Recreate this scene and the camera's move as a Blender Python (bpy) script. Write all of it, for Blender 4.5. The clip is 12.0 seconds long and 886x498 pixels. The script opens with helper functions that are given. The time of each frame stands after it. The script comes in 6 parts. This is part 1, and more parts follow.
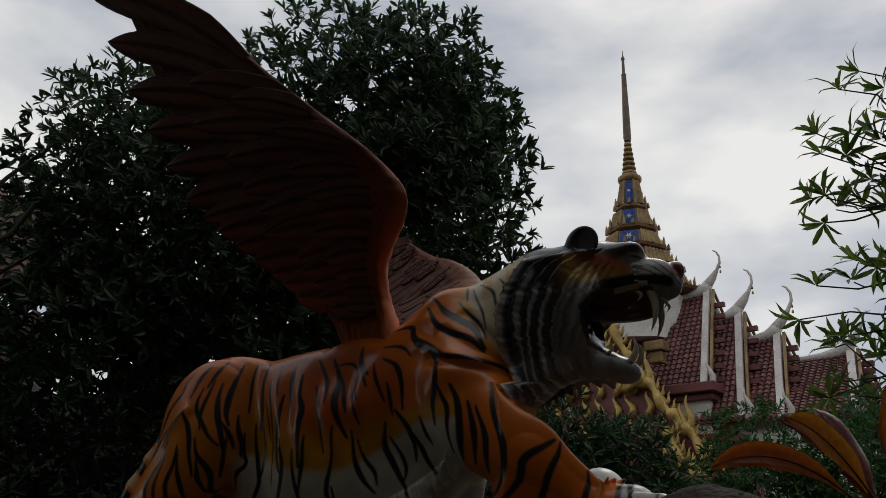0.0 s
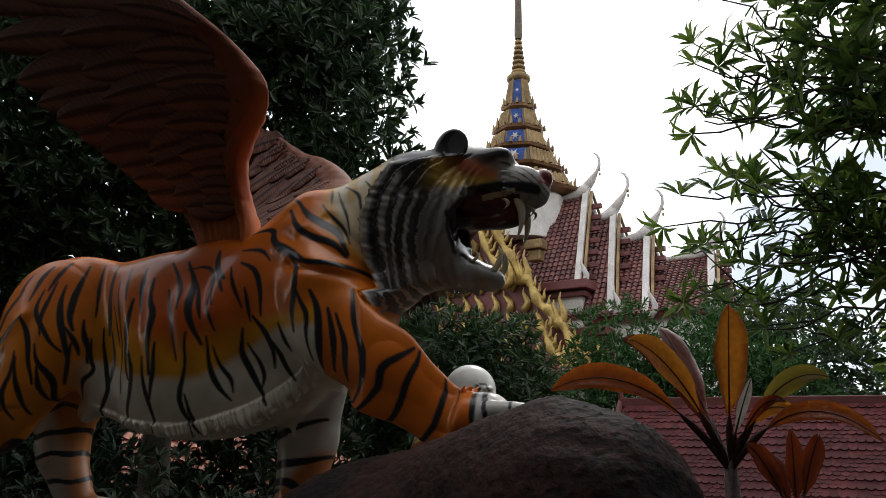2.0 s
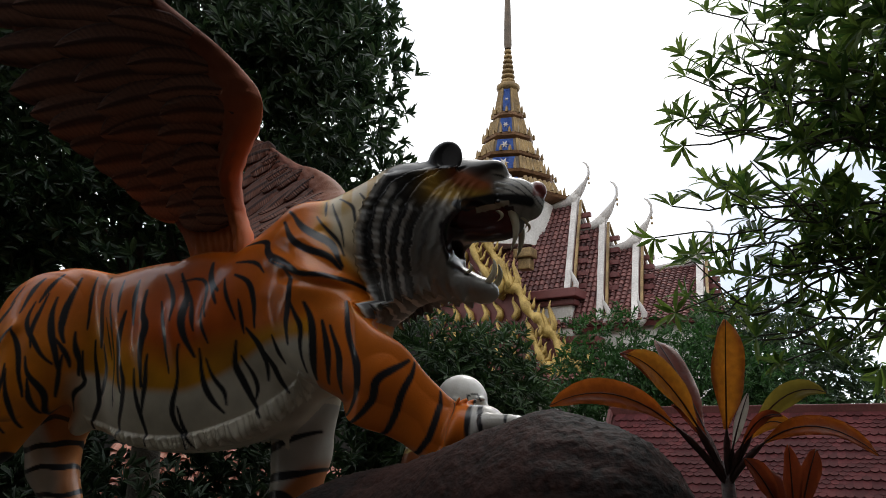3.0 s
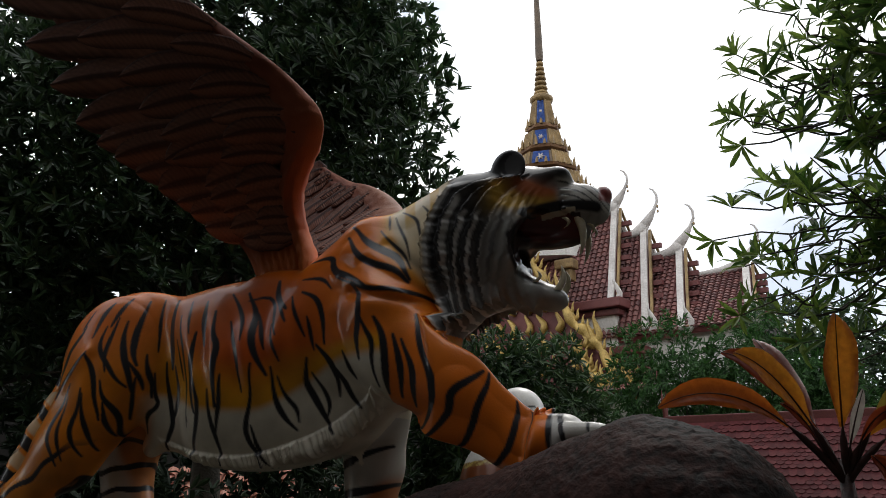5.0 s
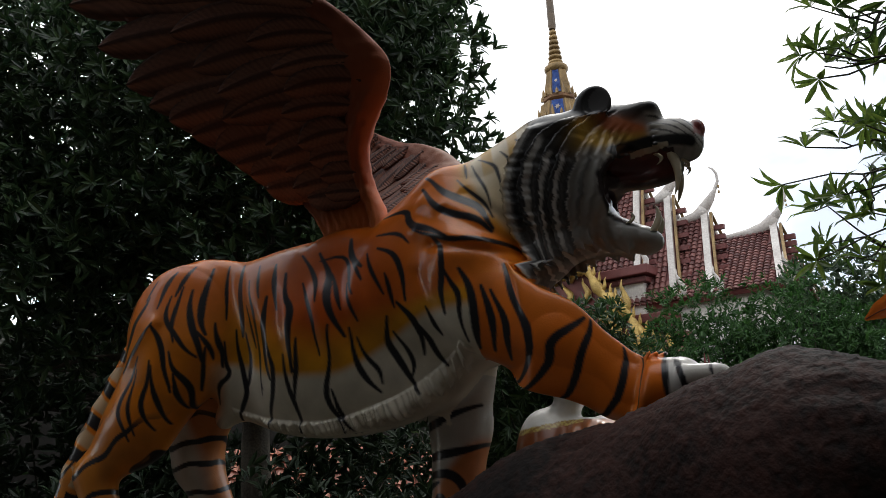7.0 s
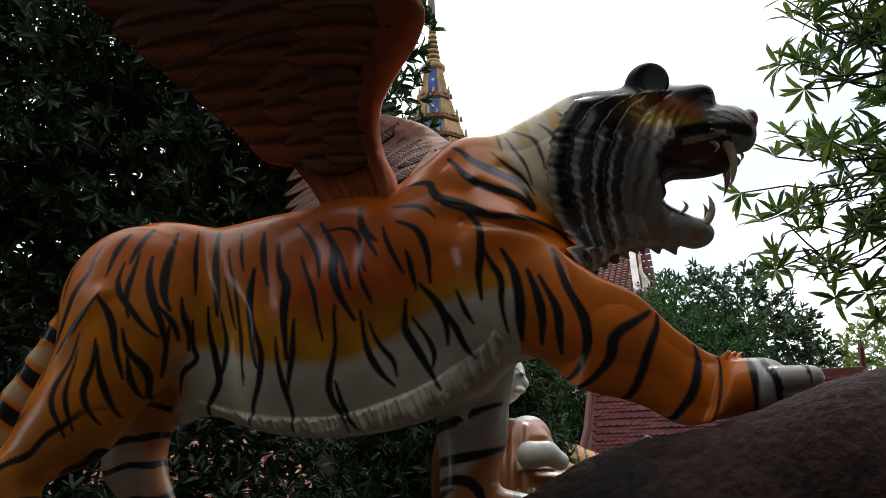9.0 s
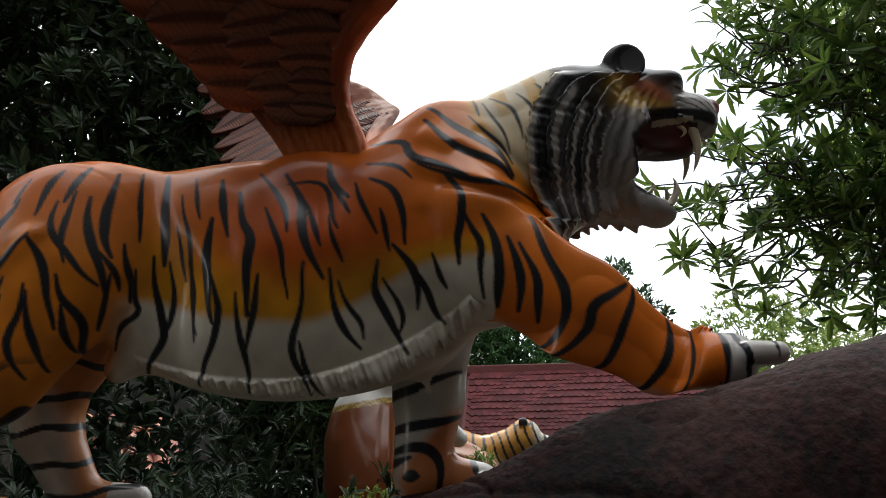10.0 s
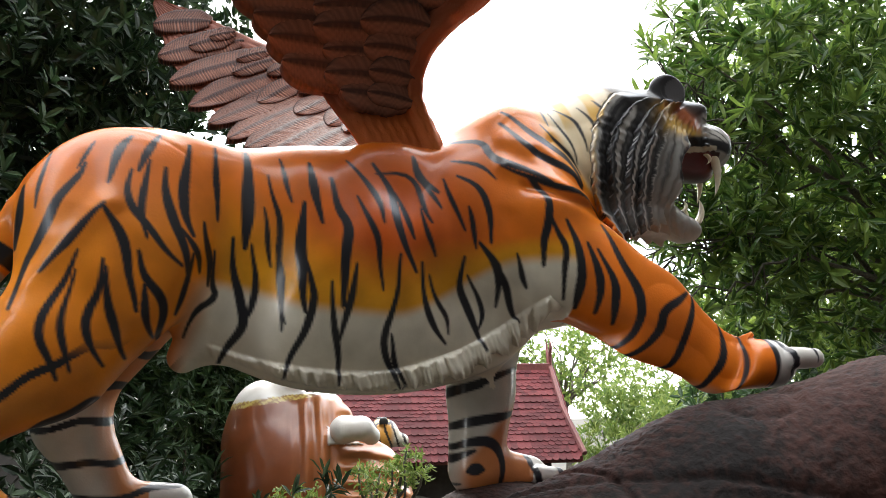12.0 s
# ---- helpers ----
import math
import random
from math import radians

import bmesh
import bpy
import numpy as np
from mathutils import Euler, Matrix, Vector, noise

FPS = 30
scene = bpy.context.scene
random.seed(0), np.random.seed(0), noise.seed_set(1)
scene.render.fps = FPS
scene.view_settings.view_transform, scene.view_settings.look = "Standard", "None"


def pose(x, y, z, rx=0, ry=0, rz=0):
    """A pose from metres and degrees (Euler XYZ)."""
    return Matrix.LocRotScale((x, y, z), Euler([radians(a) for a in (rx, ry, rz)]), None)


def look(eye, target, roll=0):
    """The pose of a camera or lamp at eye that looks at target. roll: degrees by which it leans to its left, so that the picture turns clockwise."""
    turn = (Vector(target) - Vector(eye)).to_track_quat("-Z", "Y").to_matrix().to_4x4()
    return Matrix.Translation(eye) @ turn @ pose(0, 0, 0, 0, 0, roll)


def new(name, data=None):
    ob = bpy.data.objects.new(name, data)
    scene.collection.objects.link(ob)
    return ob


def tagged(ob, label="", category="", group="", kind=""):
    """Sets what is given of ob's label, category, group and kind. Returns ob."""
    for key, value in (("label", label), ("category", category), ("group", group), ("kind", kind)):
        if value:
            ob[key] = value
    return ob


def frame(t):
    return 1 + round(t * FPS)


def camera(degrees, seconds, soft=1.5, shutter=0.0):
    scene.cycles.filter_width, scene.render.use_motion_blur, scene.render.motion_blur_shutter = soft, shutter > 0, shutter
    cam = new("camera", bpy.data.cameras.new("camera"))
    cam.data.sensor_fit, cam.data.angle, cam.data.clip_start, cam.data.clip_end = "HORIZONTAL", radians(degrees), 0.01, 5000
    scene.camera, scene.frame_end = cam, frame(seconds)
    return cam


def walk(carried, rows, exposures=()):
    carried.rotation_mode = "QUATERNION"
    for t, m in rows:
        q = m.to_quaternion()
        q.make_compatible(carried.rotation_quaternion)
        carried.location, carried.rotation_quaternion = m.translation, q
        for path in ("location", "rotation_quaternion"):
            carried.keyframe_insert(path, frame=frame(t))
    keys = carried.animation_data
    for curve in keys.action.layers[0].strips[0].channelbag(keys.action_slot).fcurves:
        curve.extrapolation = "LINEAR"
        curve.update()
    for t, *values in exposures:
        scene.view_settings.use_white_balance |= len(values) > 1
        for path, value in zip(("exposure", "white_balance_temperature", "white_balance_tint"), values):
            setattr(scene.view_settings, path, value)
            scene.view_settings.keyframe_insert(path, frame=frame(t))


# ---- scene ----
cam = camera(60.6, 12.0, soft=0.85)
PATH = [
    (0.0, (0.009, -0.003, 1.614), (-0.036, 1.848, 2.369), 2.63),
    (0.5, (0.02, 0.027, 1.607), (0.125, 1.898, 2.305), 3.94),
    (1.0, (0.068, 0.055, 1.649), (0.276, 1.95, 2.255), 2.26),
    (1.5, (0.087, 0.096, 1.678), (0.316, 2.006, 2.226), 1.47),
    (2.0, (0.114, 0.11, 1.699), (0.374, 2.028, 2.201), 1.18),
    (2.5, (0.104, 0.104, 1.713), (0.394, 2.017, 2.22), 1.08),
    (4.5, (0.015, 0.102, 1.711), (0.25, 2.004, 2.284), -0.33),
    (5.0, (-0.035, 0.137, 1.694), (0.157, 2.046, 2.257), -0.53),
    (5.5, (-0.085, 0.194, 1.681), (0.08, 2.111, 2.227), -0.43),
    (6.0, (-0.174, 0.204, 1.668), (-0.02, 2.12, 2.22), -1.73),
    (6.5, (-0.237, 0.246, 1.635), (-0.099, 2.159, 2.203), -2.14),
    (7.0, (-0.307, 0.362, 1.624), (-0.149, 2.288, 2.138), -2.93),
    (8.8, (-0.847, 0.816, 1.676), (-0.331, 2.683, 2.174), -1.2),
    (9.0, (-0.94, 0.851, 1.672), (-0.382, 2.708, 2.164), -2.09),
    (9.5, (-1.132, 0.933, 1.646), (-0.446, 2.754, 2.106), -0.87),
    (10.0, (-1.302, 1.085, 1.62), (-0.391, 2.809, 2.065), -0.92),
    (10.5, (-1.513, 1.24, 1.616), (-0.546, 2.927, 2.085), 1.1),
    (11.0, (-1.787, 1.376, 1.641), (-0.638, 2.939, 2.13), 0.05),
    (11.5, (-2.002, 1.476, 1.646), (-0.716, 2.944, 2.085), -1.2),
    (12.0, (-2.186, 1.654, 1.613), (-0.82, 3.047, 2.052), -0.76),
]
EXPOSURES = [(0, -1.55), (0.5, -1.4), (1.0, -1.0), (1.5, -0.64), (2.5, -0.38), (4.5, -0.54), (5.0, -0.49), (6.5, -0.34), (9.0, -0.2), (10.0, 0.25), (10.7, 0.75), (11.3, 1.2), (12.0, 1.65)]
walk(cam, [(t, look(eye, target, roll)) for t, eye, target, roll in PATH], EXPOSURES)

# ---- sky and sun: bright overcast ----
world = bpy.data.worlds.new("overcast_sky")
scene.world = world
world.use_nodes = True
wn, wl = world.node_tree.nodes, world.node_tree.links
wn.clear()
w_out = wn.new("ShaderNodeOutputWorld")
w_bg = wn.new("ShaderNodeBackground")
w_sky = wn.new("ShaderNodeTexSky")
w_sky.sky_type = "NISHITA"
w_sky.sun_disc = False
w_sky.sun_elevation, w_sky.sun_rotation = radians(52), radians(25)
w_co = wn.new("ShaderNodeTexCoord")
w_map = wn.new("ShaderNodeMapping")
w_map.inputs["Scale"].default_value = (1.0, 1.0, 2.2)
w_noise = wn.new("ShaderNodeTexNoise")
w_noise.inputs["Scale"].default_value = 2.6
w_noise.inputs["Detail"].default_value = 6.0
w_ramp = wn.new("ShaderNodeValToRGB")
w_ramp.color_ramp.elements[0].position, w_ramp.color_ramp.elements[0].color = 0.36, (0.60, 0.66, 0.76, 1)
w_ramp.color_ramp.elements[1].position, w_ramp.color_ramp.elements[1].color = 0.60, (1.38, 1.36, 1.31, 1)
w_scale = wn.new("ShaderNodeVectorMath")
w_scale.operation = "SCALE"
w_scale.inputs["Scale"].default_value = 0.10
w_mix = wn.new("ShaderNodeMix")
w_mix.data_type = "RGBA"
w_mix.inputs["Factor"].default_value = 0.88
wl.new(w_co.outputs["Generated"], w_map.inputs["Vector"])
wl.new(w_map.outputs["Vector"], w_noise.inputs["Vector"])
wl.new(w_noise.outputs["Fac"], w_ramp.inputs["Fac"])
wl.new(w_sky.outputs["Color"], w_scale.inputs[0])
wl.new(w_scale.outputs["Vector"], w_mix.inputs["A"])
wl.new(w_ramp.outputs["Color"], w_mix.inputs["B"])
wl.new(w_mix.outputs["Result"], w_bg.inputs["Color"])
w_bg.inputs["Strength"].default_value = 1.9
wl.new(w_bg.outputs["Background"], w_out.inputs["Surface"])

sun = new("sun", bpy.data.lights.new("sun", "SUN"))
sun.data.energy, sun.data.angle, sun.data.color = 1.0, radians(16), (1.0, 0.97, 0.92)
sun.matrix_world = look((0, 0, 0), (-0.26, -0.56, -0.79))


# ---- materials ----
def nodes_of(name):
    m = bpy.data.materials.new(name)
    m.use_nodes = True
    return m, m.node_tree.nodes, m.node_tree.links, m.node_tree.nodes["Principled BSDF"]


def add_bump(n, l, bsdf, scale, strength, distance=0.01, detail=5.0, coords="Object"):
    co = n.new("ShaderNodeTexCoord")
    t = n.new("ShaderNodeTexNoise")
    t.inputs["Scale"].default_value, t.inputs["Detail"].default_value = scale, detail
    b = n.new("ShaderNodeBump")
    b.inputs["Strength"].default_value, b.inputs["Distance"].default_value = strength, distance
    l.new(co.outputs[coords], t.inputs["Vector"])
    l.new(t.outputs["Fac"], b.inputs["Height"])
    l.new(b.outputs["Normal"], bsdf.inputs["Normal"])
    return t, b


def material(name, low, high, rough=0.6, scale=6.0, fine=60.0, bump=0.3, metal=0.0, spread=(0.35, 0.65), per_object=0.0, per_island=0.0, coat=0.0, spec=0.5):
    """Two-scale colour variation between two colours, with fine relief."""
    m, n, l, bsdf = nodes_of(name)
    co = n.new("ShaderNodeTexCoord")
    big, small = n.new("ShaderNodeTexNoise"), n.new("ShaderNodeTexNoise")
    for t, s in ((big, scale), (small, fine)):
        t.inputs["Scale"].default_value, t.inputs["Detail"].default_value = s, 5.0
        l.new(co.outputs["Object"], t.inputs["Vector"])
    add = n.new("ShaderNodeMath")
    add.operation = "MULTIPLY_ADD"
    add.inputs[1].default_value = 0.45
    l.new(small.outputs["Fac"], add.inputs[0])
    half = n.new("ShaderNodeMath")
    half.operation = "MULTIPLY"
    half.inputs[1].default_value = 0.55
    l.new(big.outputs["Fac"], half.inputs[0])
    l.new(half.outputs["Value"], add.inputs[2])
    fac = add.outputs["Value"]
    for amount, node, out in ((per_object, "ShaderNodeObjectInfo", "Random"), (per_island, "ShaderNodeNewGeometry", "Random Per Island")):
        if amount:
            src = n.new(node)
            mad = n.new("ShaderNodeMath")
            mad.operation = "MULTIPLY_ADD"
            mad.inputs[1].default_value = amount
            l.new(src.outputs[out], mad.inputs[0])
            sub = n.new("ShaderNodeMath")
            sub.operation = "SUBTRACT"
            sub.inputs[1].default_value = amount / 2
            l.new(fac, sub.inputs[0])
            l.new(sub.outputs["Value"], mad.inputs[2])
            fac = mad.outputs["Value"]
    ramp = n.new("ShaderNodeValToRGB")
    ramp.color_ramp.elements[0].position, ramp.color_ramp.elements[0].color = spread[0], (*low, 1)
    ramp.color_ramp.elements[1].position, ramp.color_ramp.elements[1].color = spread[1], (*high, 1)
    l.new(fac, ramp.inputs["Fac"])
    l.new(ramp.outputs["Color"], bsdf.inputs["Base Color"])
    bsdf.inputs["Roughness"].default_value, bsdf.inputs["Metallic"].default_value = rough, metal
    bsdf.inputs["Coat Weight"].default_value = coat
    bsdf.inputs["Specular IOR Level"].default_value = spec
    if bump:
        b = n.new("ShaderNodeBump")
        b.inputs["Strength"].default_value, b.inputs["Distance"].default_value = bump, 0.01
        l.new(small.outputs["Fac"], b.inputs["Height"])
        l.new(b.outputs["Normal"], bsdf.inputs["Normal"])
    return m


def painted(name, rough, coat, fine, bump):
    """Glossy hand-painted concrete: the colours come from the brush pattern stored on the statue."""
    m, n, l, bsdf = nodes_of(name)
    at = n.new("ShaderNodeAttribute")
    at.attribute_name = "paint"
    co = n.new("ShaderNodeTexCoord")
    t = n.new("ShaderNodeTexNoise")
    t.inputs["Scale"].default_value, t.inputs["Detail"].default_value = 9.0, 6.0
    l.new(co.outputs["Object"], t.inputs["Vector"])
    ramp = n.new("ShaderNodeValToRGB")
    ramp.color_ramp.elements[0].position, ramp.color_ramp.elements[0].color = 0.3, (0.80, 0.78, 0.74, 1)
    ramp.color_ramp.elements[1].position, ramp.color_ramp.elements[1].color = 0.6, (1, 1, 1, 1)
    l.new(t.outputs["Fac"], ramp.inputs["Fac"])
    mix = n.new("ShaderNodeMix")
    mix.data_type, mix.blend_type = "RGBA", "MULTIPLY"
    mix.inputs["Factor"].default_value = 0.8
    l.new(at.outputs["Color"], mix.inputs["A"])
    l.new(ramp.outputs["Color"], mix.inputs["B"])
    l.new(mix.outputs["Result"], bsdf.inputs["Base Color"])
    bsdf.inputs["Roughness"].default_value = rough
    bsdf.inputs["Specular IOR Level"].default_value = 0.3
    bsdf.inputs["Coat Weight"].default_value, bsdf.inputs["Coat Roughness"].default_value = coat, 0.16
    f = n.new("ShaderNodeTexNoise")
    f.inputs["Scale"].default_value, f.inputs["Detail"].default_value = fine, 4.0
    l.new(co.outputs["Object"], f.inputs["Vector"])
    b = n.new("ShaderNodeBump")
    b.inputs["Strength"].default_value, b.inputs["Distance"].default_value = bump, 0.01
    l.new(f.outputs["Fac"], b.inputs["Height"])
    l.new(b.outputs["Normal"], bsdf.inputs["Normal"])
    return m


def foliage(name, low, high, rough=0.4, through_light=0.25, per_object=0.0):
    """Leaves: colour varies leaf by leaf, and some light comes through."""
    m = material(name, low, high, rough, 3.0, 40.0, 0.15, spread=(0.2, 0.8), per_island=0.7, per_object=per_object)
    n, l = m.node_tree.nodes, m.node_tree.links
    bsdf, out = n["Principled BSDF"], n["Material Output"]
    tr = n.new("ShaderNodeBsdfTranslucent")
    ramp = [x for x in n if x.type == "VALTORGB"][0]
    l.new(ramp.outputs["Color"], tr.inputs["Color"])
    mix = n.new("ShaderNodeMixShader")
    mix.inputs["Fac"].default_value = through_light
    l.new(bsdf.outputs["BSDF"], mix.inputs[1])
    l.new(tr.outputs["BSDF"], mix.inputs[2])
    l.new(mix.outputs["Shader"], out.inputs["Surface"])
    return m


PAINT = painted("painted_statue", 0.40, 0.55, 130.0, 0.08)
FEATHER = painted("painted_feathers", 0.62, 0.0, 160.0, 0.25)
ROCK = material("dark_rock", (0.006, 0.0040, 0.0034), (0.046, 0.0170, 0.012), 0.75, 2.0, 34.0, 1.0, spread=(0.43, 0.63), spec=0.2)
EARTH = material("dark_earth", (0.02, 0.018, 0.012), (0.06, 0.05, 0.034), 0.95, 1.5, 40.0, 0.6)
LEAF_DARK = foliage("dark_green_leaf", (0.016, 0.040, 0.018), (0.066, 0.118, 0.044), 0.40, 0.25)
# darker copy of dark_green_leaf: the shade low down put into its colour
LEAF_DARK_SHADE = foliage("shaded_dark_leaf", (0.010, 0.026, 0.012), (0.036, 0.068, 0.026), 0.55, 0.15)
LEAF_MID = foliage("green_leaf", (0.045, 0.100, 0.018), (0.22, 0.32, 0.06), 0.36, 0.45, per_object=0.4)
LEAF_SHADE = foliage("shaded_green_leaf", (0.085, 0.155, 0.025), (0.36, 0.46, 0.10), 0.42, 0.5)
LEAF_BUSH = foliage("bush_leaf", (0.02, 0.05, 0.018), (0.06, 0.12, 0.035), 0.5, 0.25)
LEAF_LIGHT = foliage("yellow_green_leaf", (0.09, 0.16, 0.03), (0.26, 0.33, 0.08), 0.5, 0.45)
LEAF_HEDGE = foliage("hedge_leaf", (0.016, 0.060, 0.012), (0.055, 0.15, 0.032), 0.65, 0.3)
BARK = material("grey_bark", (0.05, 0.042, 0.035), (0.17, 0.15, 0.12), 0.9, 5.0, 50.0, 0.8)
TWIG = material("dark_twig", (0.03, 0.027, 0.02), (0.09, 0.08, 0.06), 0.85, 9.0, 60.0, 0.4)
TILE = material("red_roof_tile", (0.060, 0.010, 0.012), (0.125, 0.025, 0.027), 0.7, 1.2, 30.0, 0.2, per_island=0.3, per_object=0.3, spec=0.2)
TEMPLE_TILE = material("temple_roof_tile", (0.10, 0.036, 0.034), (0.19, 0.075, 0.066), 0.55, 0.6, 12.0, 0.2, per_island=0.6)
OLD_TILE = material("brown_roof_tile", (0.06, 0.035, 0.028), (0.16, 0.085, 0.06), 0.7, 0.9, 20.0, 0.3, per_island=0.5)
CORAL_TILE = material("coral_roof_tile", (0.32, 0.10, 0.06), (0.55, 0.22, 0.14), 0.6, 1.2, 30.0, 0.2, per_island=0.5)
RED_TRIM = material("dark_red_wood", (0.10, 0.025, 0.025), (0.18, 0.05, 0.045), 0.6, 3.0, 40.0, 0.2)
WHITE_WALL = material("white_lime_wall", (0.50, 0.47, 0.44), (0.78, 0.76, 0.72), 0.8, 1.2, 18.0, 0.15)
WHITE_TRIM = material("weathered_white_trim", (0.42, 0.38, 0.36), (0.72, 0.69, 0.66), 0.7, 1.5, 20.0, 0.15)
GOLD = material("gold_ornament", (0.11, 0.068, 0.026), (0.36, 0.24, 0.10), 0.45, 2.0, 30.0, 0.3, metal=0.35)
NAGA_GOLD = material("bright_gold", (0.24, 0.15, 0.035), (0.58, 0.40, 0.12), 0.42, 3.0, 30.0, 0.3, metal=0.3)
RED_GOLD = material("reddish_gold_band", (0.11, 0.05, 0.025), (0.30, 0.16, 0.07), 0.5, 3.0, 30.0, 0.3, metal=0.2)
BLUE_GLASS = material("blue_mosaic", (0.02, 0.06, 0.30), (0.06, 0.16, 0.55), 0.25, 6.0, 60.0, 0.2)
DARK_SPIRE = material("dark_gold_needle", (0.07, 0.055, 0.04), (0.17, 0.12, 0.08), 0.5, 2.0, 20.0, 0.2, metal=0.3)
# near-black: shade put into the wall colour, which also bounces little light
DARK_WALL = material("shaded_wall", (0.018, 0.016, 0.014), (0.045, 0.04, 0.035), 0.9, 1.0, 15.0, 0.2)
FRUIT = material("green_fruit", (0.06, 0.12, 0.03), (0.14, 0.22, 0.06), 0.4, 20.0, 120.0, 0.1)
GREY_WALL = material("grey_render_wall", (0.20, 0.19, 0.18), (0.34, 0.33, 0.31), 0.9, 1.0, 15.0, 0.2)


# ---- building helpers ----
def mesh_object(name, verts, faces, mat, parent=None, smooth=False, label=""):
    me = bpy.data.meshes.new(name)
    me.from_pydata([tuple(map(float, v)) for v in verts], [], [tuple(map(int, f)) for f in faces])
    me.materials.append(mat)
    if smooth:
        me.polygons.foreach_set("use_smooth", [True] * len(me.polygons))
    me.update()
    ob = new(name, me)
    if parent:
        ob.parent = parent
    if label:
        tagged(ob, label)
    return ob


def part(name, bm, mat, parent=None, label="", smooth=False):
    bmesh.ops.recalc_face_normals(bm, faces=bm.faces)
    me = bpy.data.meshes.new(name)
    bm.to_mesh(me)
    bm.free()
    me.materials.append(mat)
    if smooth:
        me.polygons.foreach_set("use_smooth", [True] * len(me.polygons))
    ob = new(name, me)
    if parent:
        ob.parent = parent
    if label:
        tagged(ob, label)
    return ob


def empty(name, m, label, category, group="", kind=""):
    ob = new(name)
    ob.matrix_world = m
    return tagged(ob, label, category, group, kind)


def box(bm, x0, x1, y0, y1, z0, z1, bevel=0.0):
    vs = [bm.verts.new((x, y, z)) for x in (x0, x1) for y in (y0, y1) for z in (z0, z1)]
    fs = [bm.faces.new([vs[i] for i in f]) for f in ((0, 1, 3, 2), (4, 6, 7, 5), (0, 4, 5, 1), (2, 3, 7, 6), (0, 2, 6, 4), (1, 5, 7, 3))]
    if bevel:
        edges = list({e for f in fs for e in f.edges})
        bmesh.ops.bevel(bm, geom=edges, offset=bevel, segments=2, affect="EDGES", profile=0.6)


def lathe(bm, profile, sides, turn=0.0, square=False):
    """Rings of (radius, z) closed at both ends; square: four redented sides."""
    rings = []
    for r, z in profile:
        ring = []
        for i in range(sides):
            a = turn + 2 * math.pi * i / sides
            k = 1.0
            if square:
                k = 0.5 / max(abs(math.cos(a - turn)), abs(math.sin(a - turn))) ** 0.85 + 0.35
            ring.append(bm.verts.new((r * k * math.cos(a), r * k * math.sin(a), z)))
        rings.append(ring)
    for a, b in zip(rings, rings[1:]):
        for i in range(sides):
            bm.faces.new((a[i], a[(i + 1) % sides], b[(i + 1) % sides], b[i]))
    bm.faces.new(list(reversed(rings[0])))
    bm.faces.new(rings[-1])


def tube(bm, points, radii, sides=7):
    """A tapered bent rod through the points."""
    pts = [Vector(p) for p in points]
    rings = []
    for i, p in enumerate(pts):
        t = (pts[min(i + 1, len(pts) - 1)] - pts[max(i - 1, 0)]).normalized()
        u = t.orthogonal().normalized() if i == 0 else (u - t * u.dot(t)).normalized()
        v = t.cross(u)
        rings.append([bm.verts.new(p + (u * math.cos(a) + v * math.sin(a)) * radii[i]) for a in (2 * math.pi * k / sides for k in range(sides))])
    for a, b in zip(rings, rings[1:]):
        for i in range(sides):
            bm.faces.new((a[i], a[(i + 1) % sides], b[(i + 1) % sides], b[i]))
    bm.faces.new(list(reversed(rings[0])))
    bm.faces.new(rings[-1])


def bend(p0, p1, sag, n=6, wobble=0.0, rng=random):
    """Points from p0 to p1, bowed by sag and slightly uneven."""
    p0, p1, sag = Vector(p0), Vector(p1), Vector(sag)
    out = []
    for i in range(n + 1):
        t = i / n
        w = Vector((rng.uniform(-1, 1), rng.uniform(-1, 1), rng.uniform(-1, 1))) * wobble * math.sin(math.pi * t)
        out.append(p0.lerp(p1, t) + sag * (4 * t * (1 - t)) + w)
    return out


